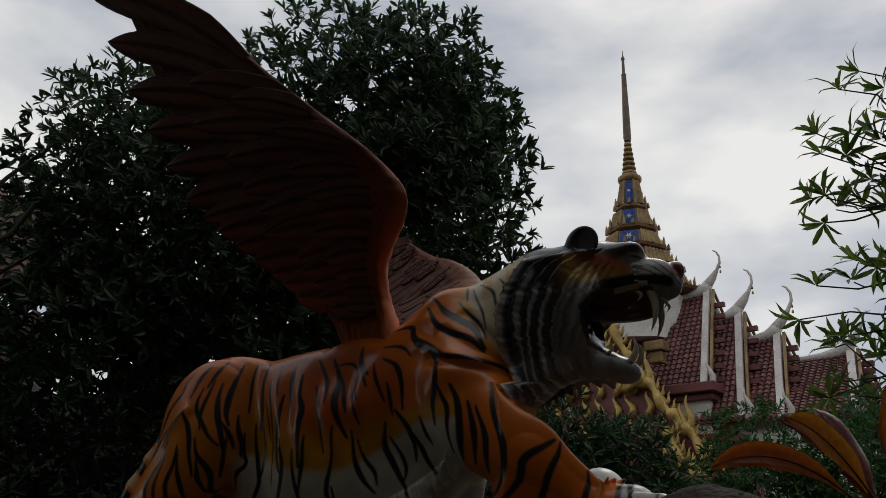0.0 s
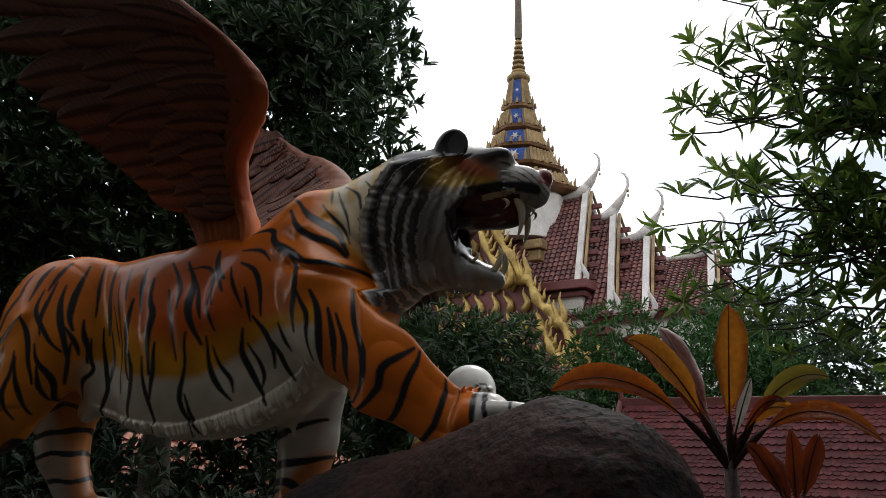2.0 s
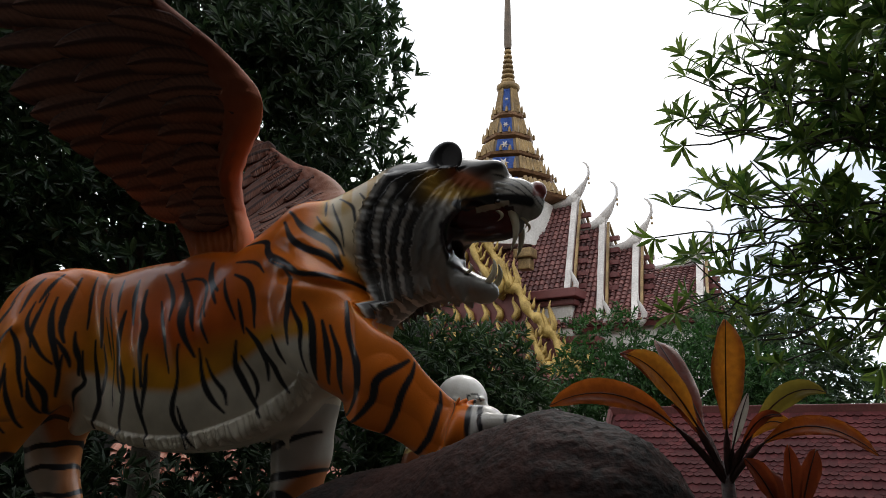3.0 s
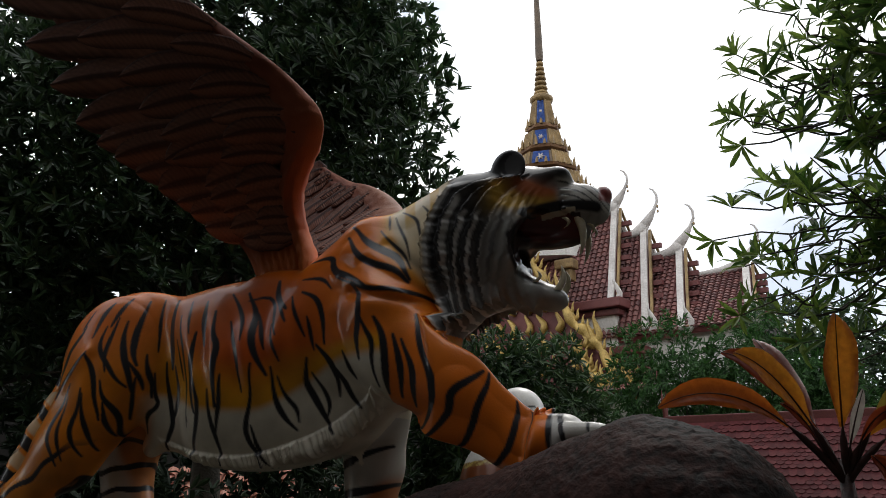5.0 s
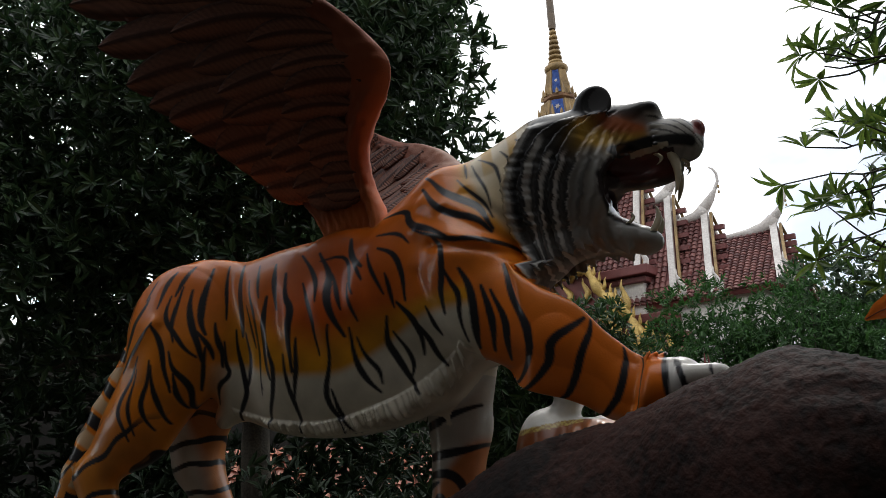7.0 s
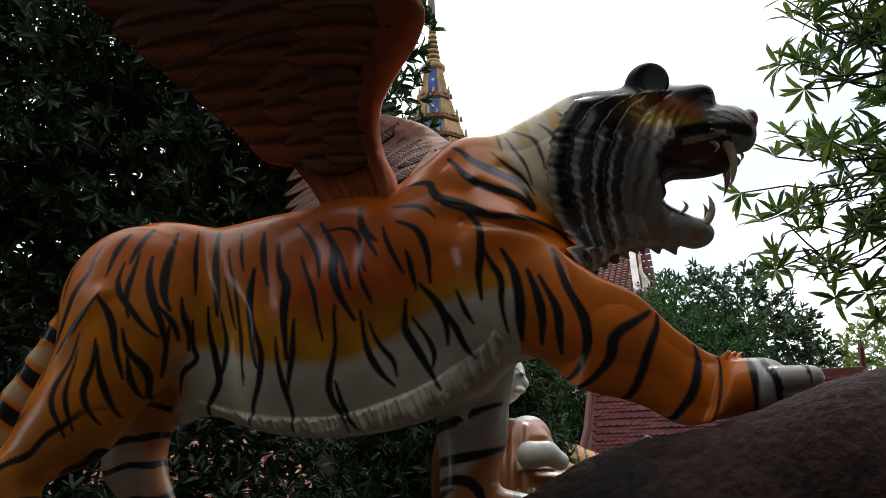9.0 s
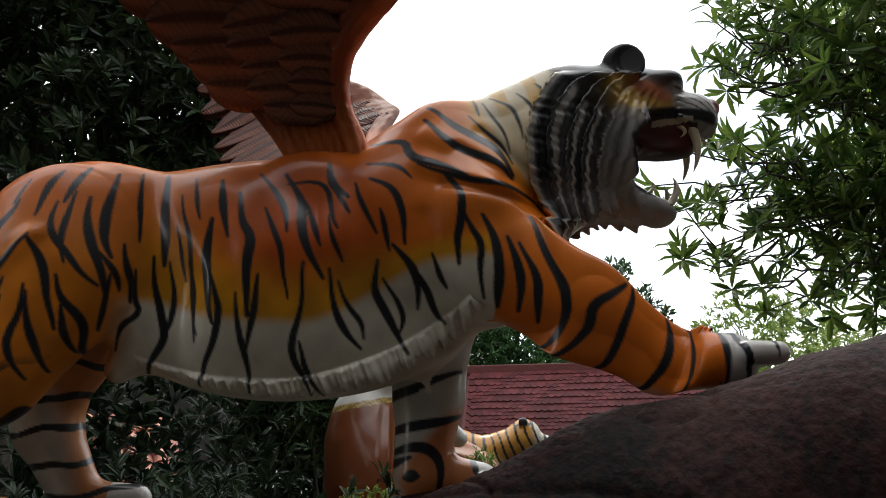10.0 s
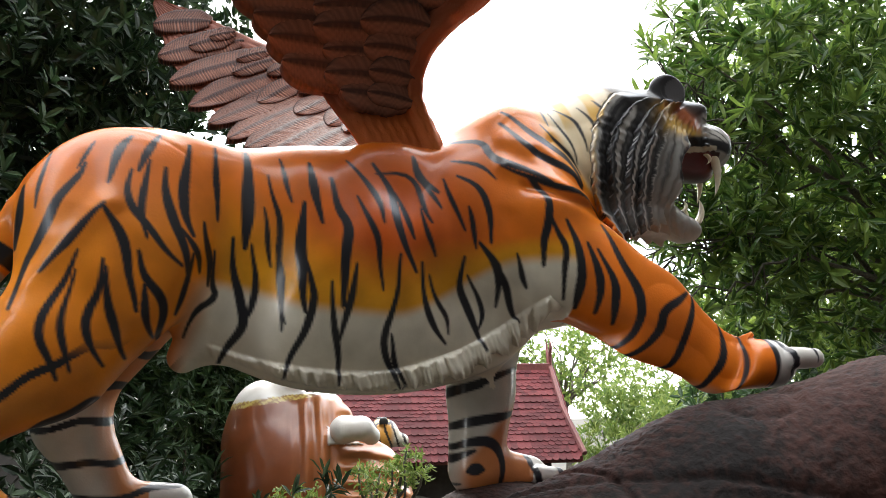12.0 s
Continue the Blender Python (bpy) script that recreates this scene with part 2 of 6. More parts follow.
# ---- solid modelling on a grid: rounded forms melted together, then skinned ----
class Clay:
    def __init__(self, low, high, step):
        self.low, self.step = np.array(low, float), step
        self.n = np.ceil((np.array(high) - self.low) / step).astype(int) + 1
        self.f = np.full(self.n, 9.0, np.float32)

    def window(self, low, high):
        a = np.clip(np.floor((np.array(low) - self.low) / self.step).astype(int), 0, self.n - 1)
        b = np.clip(np.ceil((np.array(high) - self.low) / self.step).astype(int) + 1, 1, self.n)
        sl = tuple(slice(i, j) for i, j in zip(a, b))
        axes = [self.low[k] + self.step * np.arange(a[k], b[k], dtype=np.float32) for k in range(3)]
        return sl, np.meshgrid(*axes, indexing="ij", sparse=True)

    def melt(self, sl, d, k, cut=False):
        f = self.f[sl]
        if cut:
            h = np.clip(0.5 - 0.5 * (f + d) / k, 0, 1)
            self.f[sl] = f * (1 - h) - d * h + k * h * (1 - h)
        else:
            h = np.clip(0.5 + 0.5 * (d - f) / k, 0, 1)
            self.f[sl] = d * (1 - h) + f * h - k * h * (1 - h)

    def rod(self, p, q, r0, r1, k=0.05, flat=1.0, cut=False, tall=1.0):
        """A tapered rod; flat squeezes it along y, tall along z."""
        p, q = np.array(p, float), np.array(q, float)
        m = max(r0, r1) + k * 1.5
        lo, hi = np.minimum(p, q) - m, np.maximum(p, q) + m
        sl, (x, y, z) = self.window(lo, hi)
        sc = np.array((1.0, 1.0 / flat, 1.0 / tall))
        x, y, z = x - p[0], (y - p[1]) * sc[1], (z - p[2]) * sc[2]
        v = (q - p) * sc
        t = np.clip((x * v[0] + y * v[1] + z * v[2]) / max(float(v @ v), 1e-9), 0, 1)
        d = np.sqrt((x - t * v[0]) ** 2 + (y - t * v[1]) ** 2 + (z - t * v[2]) ** 2) - (r0 + (r1 - r0) * t)
        self.melt(sl, (d * min(1.0, flat, tall)).astype(np.float32), k, cut)

    def egg(self, c, r, k=0.05, lean=0.0, cut=False, yaw=0.0):
        """An ellipsoid; lean tips it in the x-z plane, yaw turns it about z (degrees)."""
        c, r = np.array(c, float), np.array(r, float)
        m = r.max() + k * 1.5
        sl, (x, y, z) = self.window(c - m, c + m)
        x, y, z = x - c[0], y - c[1], z - c[2]
        if yaw:
            a = radians(yaw)
            x, y = x * math.cos(a) + y * math.sin(a), -x * math.sin(a) + y * math.cos(a)
        a = radians(lean)
        x, z = x * math.cos(a) + z * math.sin(a), -x * math.sin(a) + z * math.cos(a)
        g = np.sqrt((x / r[0]) ** 2 + (y / r[1]) ** 2 + (z / r[2]) ** 2)
        g2 = np.sqrt((x / r[0] ** 2) ** 2 + (y / r[1] ** 2) ** 2 + (z / r[2] ** 2) ** 2) + 1e-6
        d = np.where(g < 0.35, (g - 1) * r.min(), g * (g - 1) / g2)
        self.melt(sl, d.astype(np.float32), k, cut)

    def skin(self):
        """Vertices and quads of the zero surface (surface nets), with one smoothing of the places."""
        f, n = self.f, self.n
        s = f < 0
        c = np.zeros(n - 1, np.int8)
        for i in (0, 1):
            for j in (0, 1):
                for k in (0, 1):
                    c += s[i:n[0] - 1 + i, j:n[1] - 1 + j, k:n[2] - 1 + k]
        cells = np.argwhere((c > 0) & (c < 8))
        index = np.full(n - 1, -1, np.int32)
        index[tuple(cells.T)] = np.arange(len(cells))
        total, count = np.zeros((len(cells), 3)), np.zeros(len(cells))
        corners = [(i, j, k) for i in (0, 1) for j in (0, 1) for k in (0, 1)]
        vals = {q: f[cells[:, 0] + q[0], cells[:, 1] + q[1], cells[:, 2] + q[2]] for q in corners}
        for a in corners:
            for axis in range(3):
                if a[axis]:
                    continue
                b = tuple(1 if i == axis else a[i] for i in range(3))
                va, vb = vals[a], vals[b]
                hit = (va < 0) != (vb < 0)
                t = np.where(hit, va / np.where(hit, va - vb, 1), 0)
                p = np.array(a, float)[None].repeat(len(cells), 0)
                p[:, axis] += t
                total[hit] += p[hit]
                count[hit] += 1
        verts = self.low + self.step * (cells + total / count[:, None])
        faces = []
        for axis in range(3):
            u, w = (axis + 1) % 3, (axis + 2) % 3
            a = s
            sl0, sl1 = [slice(None)] * 3, [slice(None)] * 3
            sl0[axis], sl1[axis] = slice(0, -1), slice(1, None)
            change = a[tuple(sl0)] != a[tuple(sl1)]
            e = np.argwhere(change)
            e = e[(e[:, u] > 0) & (e[:, w] > 0) & (e[:, u] < n[u] - 1) & (e[:, w] < n[w] - 1)]
            quad = []
            for du, dw in ((-1, -1), (0, -1), (0, 0), (-1, 0)):
                q = e.copy()
                q[:, u] += du
                q[:, w] += dw
                quad.append(index[tuple(q.T)])
            quad = np.stack(quad, 1)
            inside = s[tuple(e.T)]
            quad[~inside] = quad[~inside][:, ::-1]
            faces.append(quad)
        faces = np.concatenate(faces)
        return verts, faces[(faces >= 0).all(1)]


def skin_object(name, verts, faces, mat, paint=None):
    me = bpy.data.meshes.new(name)
    me.vertices.add(len(verts))
    me.vertices.foreach_set("co", np.asarray(verts, np.float32).ravel())
    me.loops.add(faces.size)
    me.loops.foreach_set("vertex_index", faces.astype(np.int32).ravel())
    me.polygons.add(len(faces))
    me.polygons.foreach_set("loop_start", np.arange(0, faces.size, faces.shape[1], dtype=np.int32))
    me.polygons.foreach_set("use_smooth", np.ones(len(faces), bool))
    me.update(calc_edges=True)
    me.validate()
    me.materials.append(mat)
    if paint is not None:
        at = me.color_attributes.new("paint", "FLOAT_COLOR", "POINT")
        at.data.foreach_set("color", np.c_[paint, np.ones(len(paint))].astype(np.float32).ravel())
    return new(name, me)


def waves(p, freq, seed):
    """Cheap smooth noise on many points, about -1..1."""
    rng = np.random.default_rng(seed)
    out = np.zeros(len(p))
    for i in range(7):
        d = rng.normal(size=3)
        d *= freq * rng.uniform(0.6, 1.6) / np.linalg.norm(d)
        out += np.sin(p @ d + rng.uniform(0, 6.28))
    return out / 2.6


# ---- ground: one sheet, raised under the statues, level to the horizon ----
def ground_height(x, y):
    t = np.clip(((x + 2.3) * 2.4 + (y - 4.6) * -1.1) / (2.4 ** 2 + 1.1 ** 2), 0, 1)
    d = np.hypot(x - (-2.3 + 2.4 * t), y - (4.6 - 1.1 * t))
    mound = 1.32 / (1 + np.exp((d - 0.95) / 0.13))
    d2 = np.hypot(x - 1.6, y - 6.9)
    terrace = 0.75 / (1 + np.exp((d2 - 1.9) / 0.25))
    d3 = np.hypot(x - 4.4, y - 9.4)
    terrace = np.maximum(terrace, 0.65 / (1 + np.exp((d3 - 1.2) / 0.2)))
    fall = -1.0 / (1 + np.exp(-(np.hypot(x + 1, y - 1.5) - 7.0) / 0.5))
    return np.maximum(mound, terrace) + fall * (terrace < 0.1) * (mound < 0.1)


def ground_sheet():
    r = np.concatenate([np.arange(0, 14, 0.28), np.array([15, 18, 24, 36, 60, 120, 300, 800, 2500])])
    a = np.linspace(0, 2 * math.pi, 97)[:-1]
    xs, ys = (r[:, None] * np.cos(a)).ravel(), 3.0 + (r[:, None] * np.sin(a)).ravel()
    zs = ground_height(xs, ys) + 0.02 * np.sin(xs * 5) * np.cos(ys * 4.3)
    faces = []
    for i in range(len(r) - 1):
        for j in range(96):
            k = (j + 1) % 96
            faces.append((i * 96 + j, (i + 1) * 96 + j, (i + 1) * 96 + k, i * 96 + k))
    ob = mesh_object("ground", np.c_[xs, ys, zs], faces, EARTH, smooth=True)
    return tagged(ob, "dark bare earth ground rising to a mound under the statues", "ground", kind="structure")


ground_sheet()


def boulder():
    clay = Clay((-1.3, 1.4, 0.0), (1.7, 4.3, 2.2), 0.014)
    clay.rod((-0.75, 3.55, 0.75), (0.30, 2.90, 1.20), 0.41, 0.415, 0.1)
    clay.rod((0.30, 2.90, 1.22), (0.78, 2.38, 1.42), 0.415, 0.385, 0.1)
    clay.egg((0.75, 2.28, 1.18), (0.28, 0.36, 0.66), 0.10, yaw=-40)
    clay.rod((0.68, 2.40, 1.48), (0.835, 2.20, 1.53), 0.325, 0.29, 0.06)
    clay.rod((0.0, 2.75, 0.4), (0.75, 2.35, 0.5), 0.55, 0.42, 0.2)
    clay.egg((0.05, 3.62, 1.15), (0.42, 0.34, 0.24), 0.1)
    v, f = clay.skin()
    n = v - np.array((0.4, 2.7, 0.9))
    n /= np.linalg.norm(n, axis=1)[:, None]
    crack = np.exp(-(np.sin(3.1 * v[:, 0] + 2.2 * v[:, 1] + 0.5 * waves(v, 5, 8)) / 0.05) ** 2) + np.exp(-(np.sin(2.3 * v[:, 0] - 3.9 * v[:, 2] + 0.4 * waves(v, 6, 9)) / 0.04) ** 2)
    grain = np.random.default_rng(5).normal(size=len(v))
    layers = waves(v * np.array((1.0, 1.0, 2.6)), 26, 10) * np.clip(waves(v, 6, 12), 0, 1)
    v = v + n * (0.013 * waves(v, 5, 3) + 0.005 * waves(v, 19, 4) + 0.0016 * waves(v, 55, 6) + 0.005 * layers + 0.0022 * grain - 0.016 * crack)[:, None]
    ob = skin_object("boulder", v, f, ROCK)
    return tagged(ob, "large dark weathered boulder with cracks under the tiger's front paw", "boulder")


boulder()


# ---- foliage ----
def leaf_mesh(places, ways, ups, length, width, droop=0.15, fold=0.12):
    """Folded pointed leaves: arrays of places, pointing ways and upper sides give vertices and triangles."""
    n = len(places)
    side = np.cross(ways, ups)
    side /= np.linalg.norm(side, axis=1)[:, None] + 1e-9
    up = np.cross(side, ways)
    ln, wd = np.broadcast_to(length, n)[:, None], np.broadcast_to(width, n)[:, None]
    b = places
    m1 = places + ways * ln * 0.38 - up * wd * fold
    m2 = places + ways * ln * 0.78 - up * (wd * fold + ln * droop * 0.35)
    tip = places + ways * ln - up * ln * droop
    l1, r1 = m1 + side * wd * 0.46 + up * wd * fold * 1.6, m1 - side * wd * 0.46 + up * wd * fold * 1.6
    l2, r2 = m2 + side * wd * 0.38 + up * wd * fold * 1.6, m2 - side * wd * 0.38 + up * wd * fold * 1.6
    v = np.stack([b, m1, m2, tip, l1, l2, r1, r2], 1).reshape(-1, 3)
    t = np.array([(0, 4, 1), (0, 1, 6), (4, 5, 2), (4, 2, 1), (1, 2, 7), (1, 7, 6), (5, 3, 2), (2, 3, 7)])
    f = (t[None] + 8 * np.arange(n)[:, None, None]).reshape(-1, 3)
    return v, f


def unit(v):
    return v / (np.linalg.norm(v, axis=1)[:, None] + 1e-9)


def whorls(rng, centres, axes, per, length, width, splay=(0.35, 1.25), droop=0.15):
    """Rosettes of leaves round twig ends."""
    n = len(centres)
    axes = unit(axes)
    ref = np.where(np.abs(axes[:, 2:3]) < 0.9, np.array([[0, 0, 1.0]]), np.array([[1.0, 0, 0]]))
    u = unit(np.cross(axes, ref))
    w = np.cross(axes, u)
    c, ways, ups = [], [], []
    for k in range(per):
        a = 2.4 * k + rng.uniform(0, 6.28, n) * 0.15 + rng.uniform(0, 6.28)
        s = rng.uniform(*splay, n)
        d = axes * np.cos(s)[:, None] + (u * np.cos(a)[:, None] + w * np.sin(a)[:, None]) * np.sin(s)[:, None]
        c.append(centres + axes * rng.uniform(-0.03, 0.03, n)[:, None])
        ways.append(d)
        ups.append(axes + 0.2 * rng.normal(size=(n, 3)))
    c, ways, ups = np.concatenate(c), unit(np.concatenate(ways)), np.concatenate(ups)
    ln = rng.uniform(0.65, 1.15, len(c)) * length
    return leaf_mesh(c, ways, ups, ln, width * ln / length * rng.uniform(0.8, 1.2, len(c)), droop)


def blob_points(rng, blobs, count, inner=0.55):
    """Points in the outer part of a set of ellipsoids, with outward directions; lumpy outline."""
    vol = np.array([b[3] * b[4] * b[5] for b in blobs]) ** 0.7
    pick = rng.choice(len(blobs), count, p=vol / vol.sum())
    b = np.array(blobs)[pick]
    d = unit(rng.normal(size=(count, 3)))
    lump = 0.96 + 0.11 * np.sin(d[:, 0] * 7 + pick) * np.cos(d[:, 1] * 6 + 2 * pick) + 0.06 * np.sin(d[:, 2] * 9)
    r = (rng.uniform(inner ** 3, 1, count) ** (1 / 3) * lump)[:, None]
    return b[:, :3] + d * b[:, 3:6] * r, unit(d * (1 / b[:, 3:6]) + np.array((0, 0, 0.25)))


def crown_object(name, rng, blobs, count, per, length, width, mat, parent, inner=0.55, splay=(0.35, 1.25), droop=0.15):
    c, a = blob_points(rng, blobs, count, inner)
    a = unit(a + 0.45 * rng.normal(size=a.shape))
    v, f = whorls(rng, c, a, per, length, width, splay, droop)
    ob = skin_object(name, v, f, mat)
    ob.data.polygons.foreach_set("use_smooth", np.zeros(len(f), bool))
    ob.parent = parent
    return ob, c


def limbs(rng, base, fork, ends, r0, parent, mat=BARK):
    """A tapered trunk up to its fork and bent limbs from there to the ends."""
    bm = bmesh.new()
    pts = bend(base, fork, (rng.uniform(-0.1, 0.1), rng.uniform(-0.1, 0.1), 0), 6, 0.03)
    tube(bm, pts, [r0 * (1.15 - 0.5 * i / 6) for i in range(7)], 10)
    part("trunk", bm, mat, parent, smooth=True)
    for e in ends:
        e = Vector(e)
        start = Vector(fork).lerp(Vector(base), rng.uniform(0, 0.15))
        d = (e - start).length
        pts = bend(start, e, (0, 0, 0.08 * d), 6, 0.04 * d, random)
        bm = bmesh.new()
        tube(bm, pts, [max(r0 * 0.36 * (1 - i / 6.6), 0.007) for i in range(7)], 6)
        part("branch", bm, mat, parent, smooth=True)


def tree(name, label, base, fork, r0, blobs, count, per, length, width, mat, seed, inner=0.55, splay=(0.35, 1.25), droop=0.15, ends=26, bark=BARK):
    rng = np.random.default_rng(seed)
    random.seed(seed)
    z = float(ground_height(np.array([base[0]]), np.array([base[1]]))[0]) - 0.05
    ob = empty(name, pose(0, 0, 0), label, "tree")
    crown, c = crown_object("crown", rng, blobs, count, per, length, width, mat, ob, inner, splay, droop)
    limbs(rng, (base[0], base[1], z), fork, c[rng.choice(len(c), ends, replace=False)], r0, ob, bark)
    return ob


def bush(label, blobs, count, per, length, width, mat, seed, inner=0.45, splay=(0.35, 1.3), droop=0.2):
    rng = np.random.default_rng(seed)
    random.seed(seed)
    ob = empty("bush", pose(0, 0, 0), label, "bush")
    crown, c = crown_object("foliage", rng, blobs, count, per, length, width, mat, ob, inner, splay, droop)
    x, y = np.mean([b[0] for b in blobs]), np.mean([b[1] for b in blobs])
    for e in c[rng.choice(len(c), 14, replace=False)]:
        bx, by = x * 0.5 + e[0] * 0.5, y * 0.5 + e[1] * 0.5
        z = float(ground_height(np.array([bx]), np.array([by]))[0]) - 0.05
        bm = bmesh.new()
        tube(bm, bend((bx, by, z), e, (0, 0, 0.05), 5, 0.04), [0.022, 0.019, 0.016, 0.012, 0.009, 0.006], 5)
        part("stem", bm, TWIG, ob, smooth=True)
    return ob


# tall dark tree behind the wings
tree("tree", "tall dense evergreen tree with dark glossy whorled leaves", (-1.7, 8.0), (-1.6, 8.0, 2.6), 0.17,
     [(-1.3, 7.6, 5.9, 2.0, 1.5, 1.8), (-0.35, 7.0, 4.9, 1.2, 1.0, 1.55), (-0.6, 7.2, 6.1, 1.2, 1.0, 1.3), (-2.9, 7.2, 4.7, 1.5, 1.2, 1.6), (-1.6, 7.4, 3.6, 2.2, 1.2, 1.2), (-3.4, 6.8, 3.2, 1.0, 0.9, 1.1), (-0.1, 7.2, 3.6, 0.85, 0.9, 1.2)],
     6400, 9, 0.145, 0.045, LEAF_DARK, 11, 0.3)
tree("tree", "dark evergreen tree with whorled leaves beside the old roof", (-5.6, 6.2), (-5.5, 6.2, 2.2), 0.14,
     [(-5.9, 6.0, 4.6, 1.5, 1.3, 2.0), (-4.8, 5.8, 2.6, 1.1, 1.0, 1.2), (-6.8, 5.6, 3.8, 1.4, 1.2, 1.7), (-3.7, 7.4, 5.4, 1.2, 1.0, 1.6)],
     3200, 9, 0.15, 0.046, LEAF_DARK, 12, 0.3)
tree("tree", "dark evergreen tree in the row behind the garden", (-3.2, 10.8), (-3.2, 10.8, 2.4), 0.16,
     [(-3.0, 10.6, 4.6, 2.4, 1.3, 2.6), (-0.6, 10.4, 3.4, 1.6, 1.1, 2.4), (-5.6, 10.2, 4.0, 2.2, 1.2, 2.6), (-7.6, 8.6, 4.2, 1.8, 1.3, 2.6)],
     2200, 9, 0.24, 0.075, LEAF_DARK, 17, 0.2)
# tree at the right with long leaves in rosettes
tree("tree", "evergreen tree with long pointed leaves in rosettes on bent twigs", (6.3, 3.0), (6.0, 3.1, 2.3), 0.12,
     [(4.0, 3.9, 4.5, 0.95, 0.8, 1.1), (5.0, 3.8, 5.1, 1.1, 0.9, 0.9), (3.2, 3.9, 4.3, 0.5, 0.45, 0.7), (3.5, 4.2, 3.4, 0.55, 0.5, 0.6), (4.6, 3.5, 3.7, 1.15, 1.0, 1.7), (5.5, 3.9, 3.0, 1.2, 1.1, 1.4), (4.9, 2.8, 3.2, 0.9, 0.8, 1.3), (4.4, 4.4, 3.1, 0.7, 0.6, 0.7), (3.9, 4.3, 3.0, 0.6, 0.5, 0.6), (4.2, 4.5, 2.5, 0.6, 0.5, 0.45)],
     1450, 10, 0.18, 0.044, LEAF_MID, 13, 0.3)


tree("tree", "broad evergreen tree with dense shaded foliage beyond the boulder", (8.6, 4.4), (8.3, 4.5, 2.2), 0.16,
     [(6.3, 4.9, 4.9, 1.3, 1.1, 1.5), (7.2, 4.2, 4.0, 1.4, 1.2, 1.7), (6.6, 4.7, 3.3, 1.1, 1.0, 1.1), (7.4, 5.4, 2.9, 1.1, 1.0, 1.0)],
     700, 9, 0.20, 0.050, LEAF_SHADE, 18, 0.15)


# rosettes hanging nearest to the camera: every leaf by itself
def near_rosettes():
    rng = np.random.default_rng(41)
    owner = [o for o in scene.objects if o.name.startswith("tree") and "rosettes" in o.get("label", "")][0]
    shapes = []
    for k in range(4):
        v, f = leaf_mesh(np.zeros((1, 3)), np.array([[1.0, 0, 0]]), np.array([[0, 0, 1.0]]), 0.135 + 0.018 * k, 0.034, 0.12 + 0.1 * k)
        me = bpy.data.meshes.new("leaf")
        me.from_pydata([tuple(p) for p in v], [], [tuple(map(int, t)) for t in f])
        me.materials.append(LEAF_MID)
        shapes.append(me)
    # bent boughs out of the crown, each with rosettes at its twig ends
    tips = ((2.15, 4.30, 3.22), (2.25, 4.55, 2.60), (2.58, 4.47, 2.42), (2.46, 4.18, 3.30), (2.10, 4.10, 3.70), (2.05, 3.90, 3.45), (2.45, 4.75, 2.75), (2.70, 4.60, 2.90), (2.95, 4.90, 2.60), (2.35, 4.40, 2.95), (3.20, 4.60, 3.05), (2.90, 4.50, 2.30), (2.50, 4.05, 3.62), (2.90, 4.65, 3.40), (2.66, 4.75, 3.58), (2.22, 4.72, 3.14), (2.52, 4.92, 3.02), (2.35, 4.0, 4.10), (2.20, 4.10, 4.15), (2.35, 4.05, 4.45), (2.60, 4.20, 4.70), (2.85, 4.10, 4.00), (3.10, 4.30, 4.55), (3.20, 4.20, 3.80), (2.15, 4.00, 3.95), (2.75, 4.2, 4.35), (3.10, 4.45, 2.85))
    spare = []
    for k, tip in enumerate(tips):
        tip = Vector(tip)
        root = Vector((4.0 + 0.3 * math.sin(k), 4.1 + 0.3 * math.cos(2 * k), 3.3 + 0.55 * (tip.z - 3.2)))
        bough = bend(root, tip, (0, 0, 0.16 * math.sin(1.7 * k)), 8, 0.11)
        bm = bmesh.new()
        tube(bm, bough, [0.013 - 0.0011 * i for i in range(9)], 6)
        part("bough", bm, TWIG, owner, smooth=True)
        for w in range(6):
            at = bough[8 - w] if w else tip
            c = at + Vector((rng.normal() * 0.13, rng.normal() * 0.13, rng.normal() * 0.14)) * (1 if w else 0)
            axis = (Vector((-0.5, -0.3, 0.40)) + Vector(rng.normal(size=3)) * 0.50).normalized()
            q = axis.to_track_quat("Z", "Y")
            if w:
                bm = bmesh.new()
                tube(bm, bend(c - axis * 0.02, bough[7 - w], (0.02, 0, -0.03), 4, 0.015), [0.004, 0.005, 0.006, 0.007, 0.008], 5)
                part("twig", bm, TWIG, owner, smooth=True)
            for j in range(9):
                a, s = 2.4 * j + rng.uniform(0, 0.9), rng.uniform(0.25, 1.40)
                d = q @ Vector((math.cos(a) * math.sin(s), math.sin(a) * math.sin(s), math.cos(s)))
                side = d.cross(axis).normalized()
                m = Matrix.Translation(c) @ Matrix((d, -side, side.cross(d))).transposed().to_4x4()
                shape = shapes[int(rng.integers(4))]
                if w < 1:
                    leaf = new("leaf", shape)
                    leaf.parent = owner
                    leaf.matrix_local = m
                else:
                    spare.append((m, shape))
    verts, faces = [], []
    for m, shape in spare:
        k = len(verts)
        verts += [m @ v.co for v in shape.vertices]
        faces += [tuple(k + i for i in f.vertices) for f in shape.polygons]
    tagged(mesh_object("leaves", verts, faces, LEAF_MID, owner), kind="stuff")


near_rosettes()


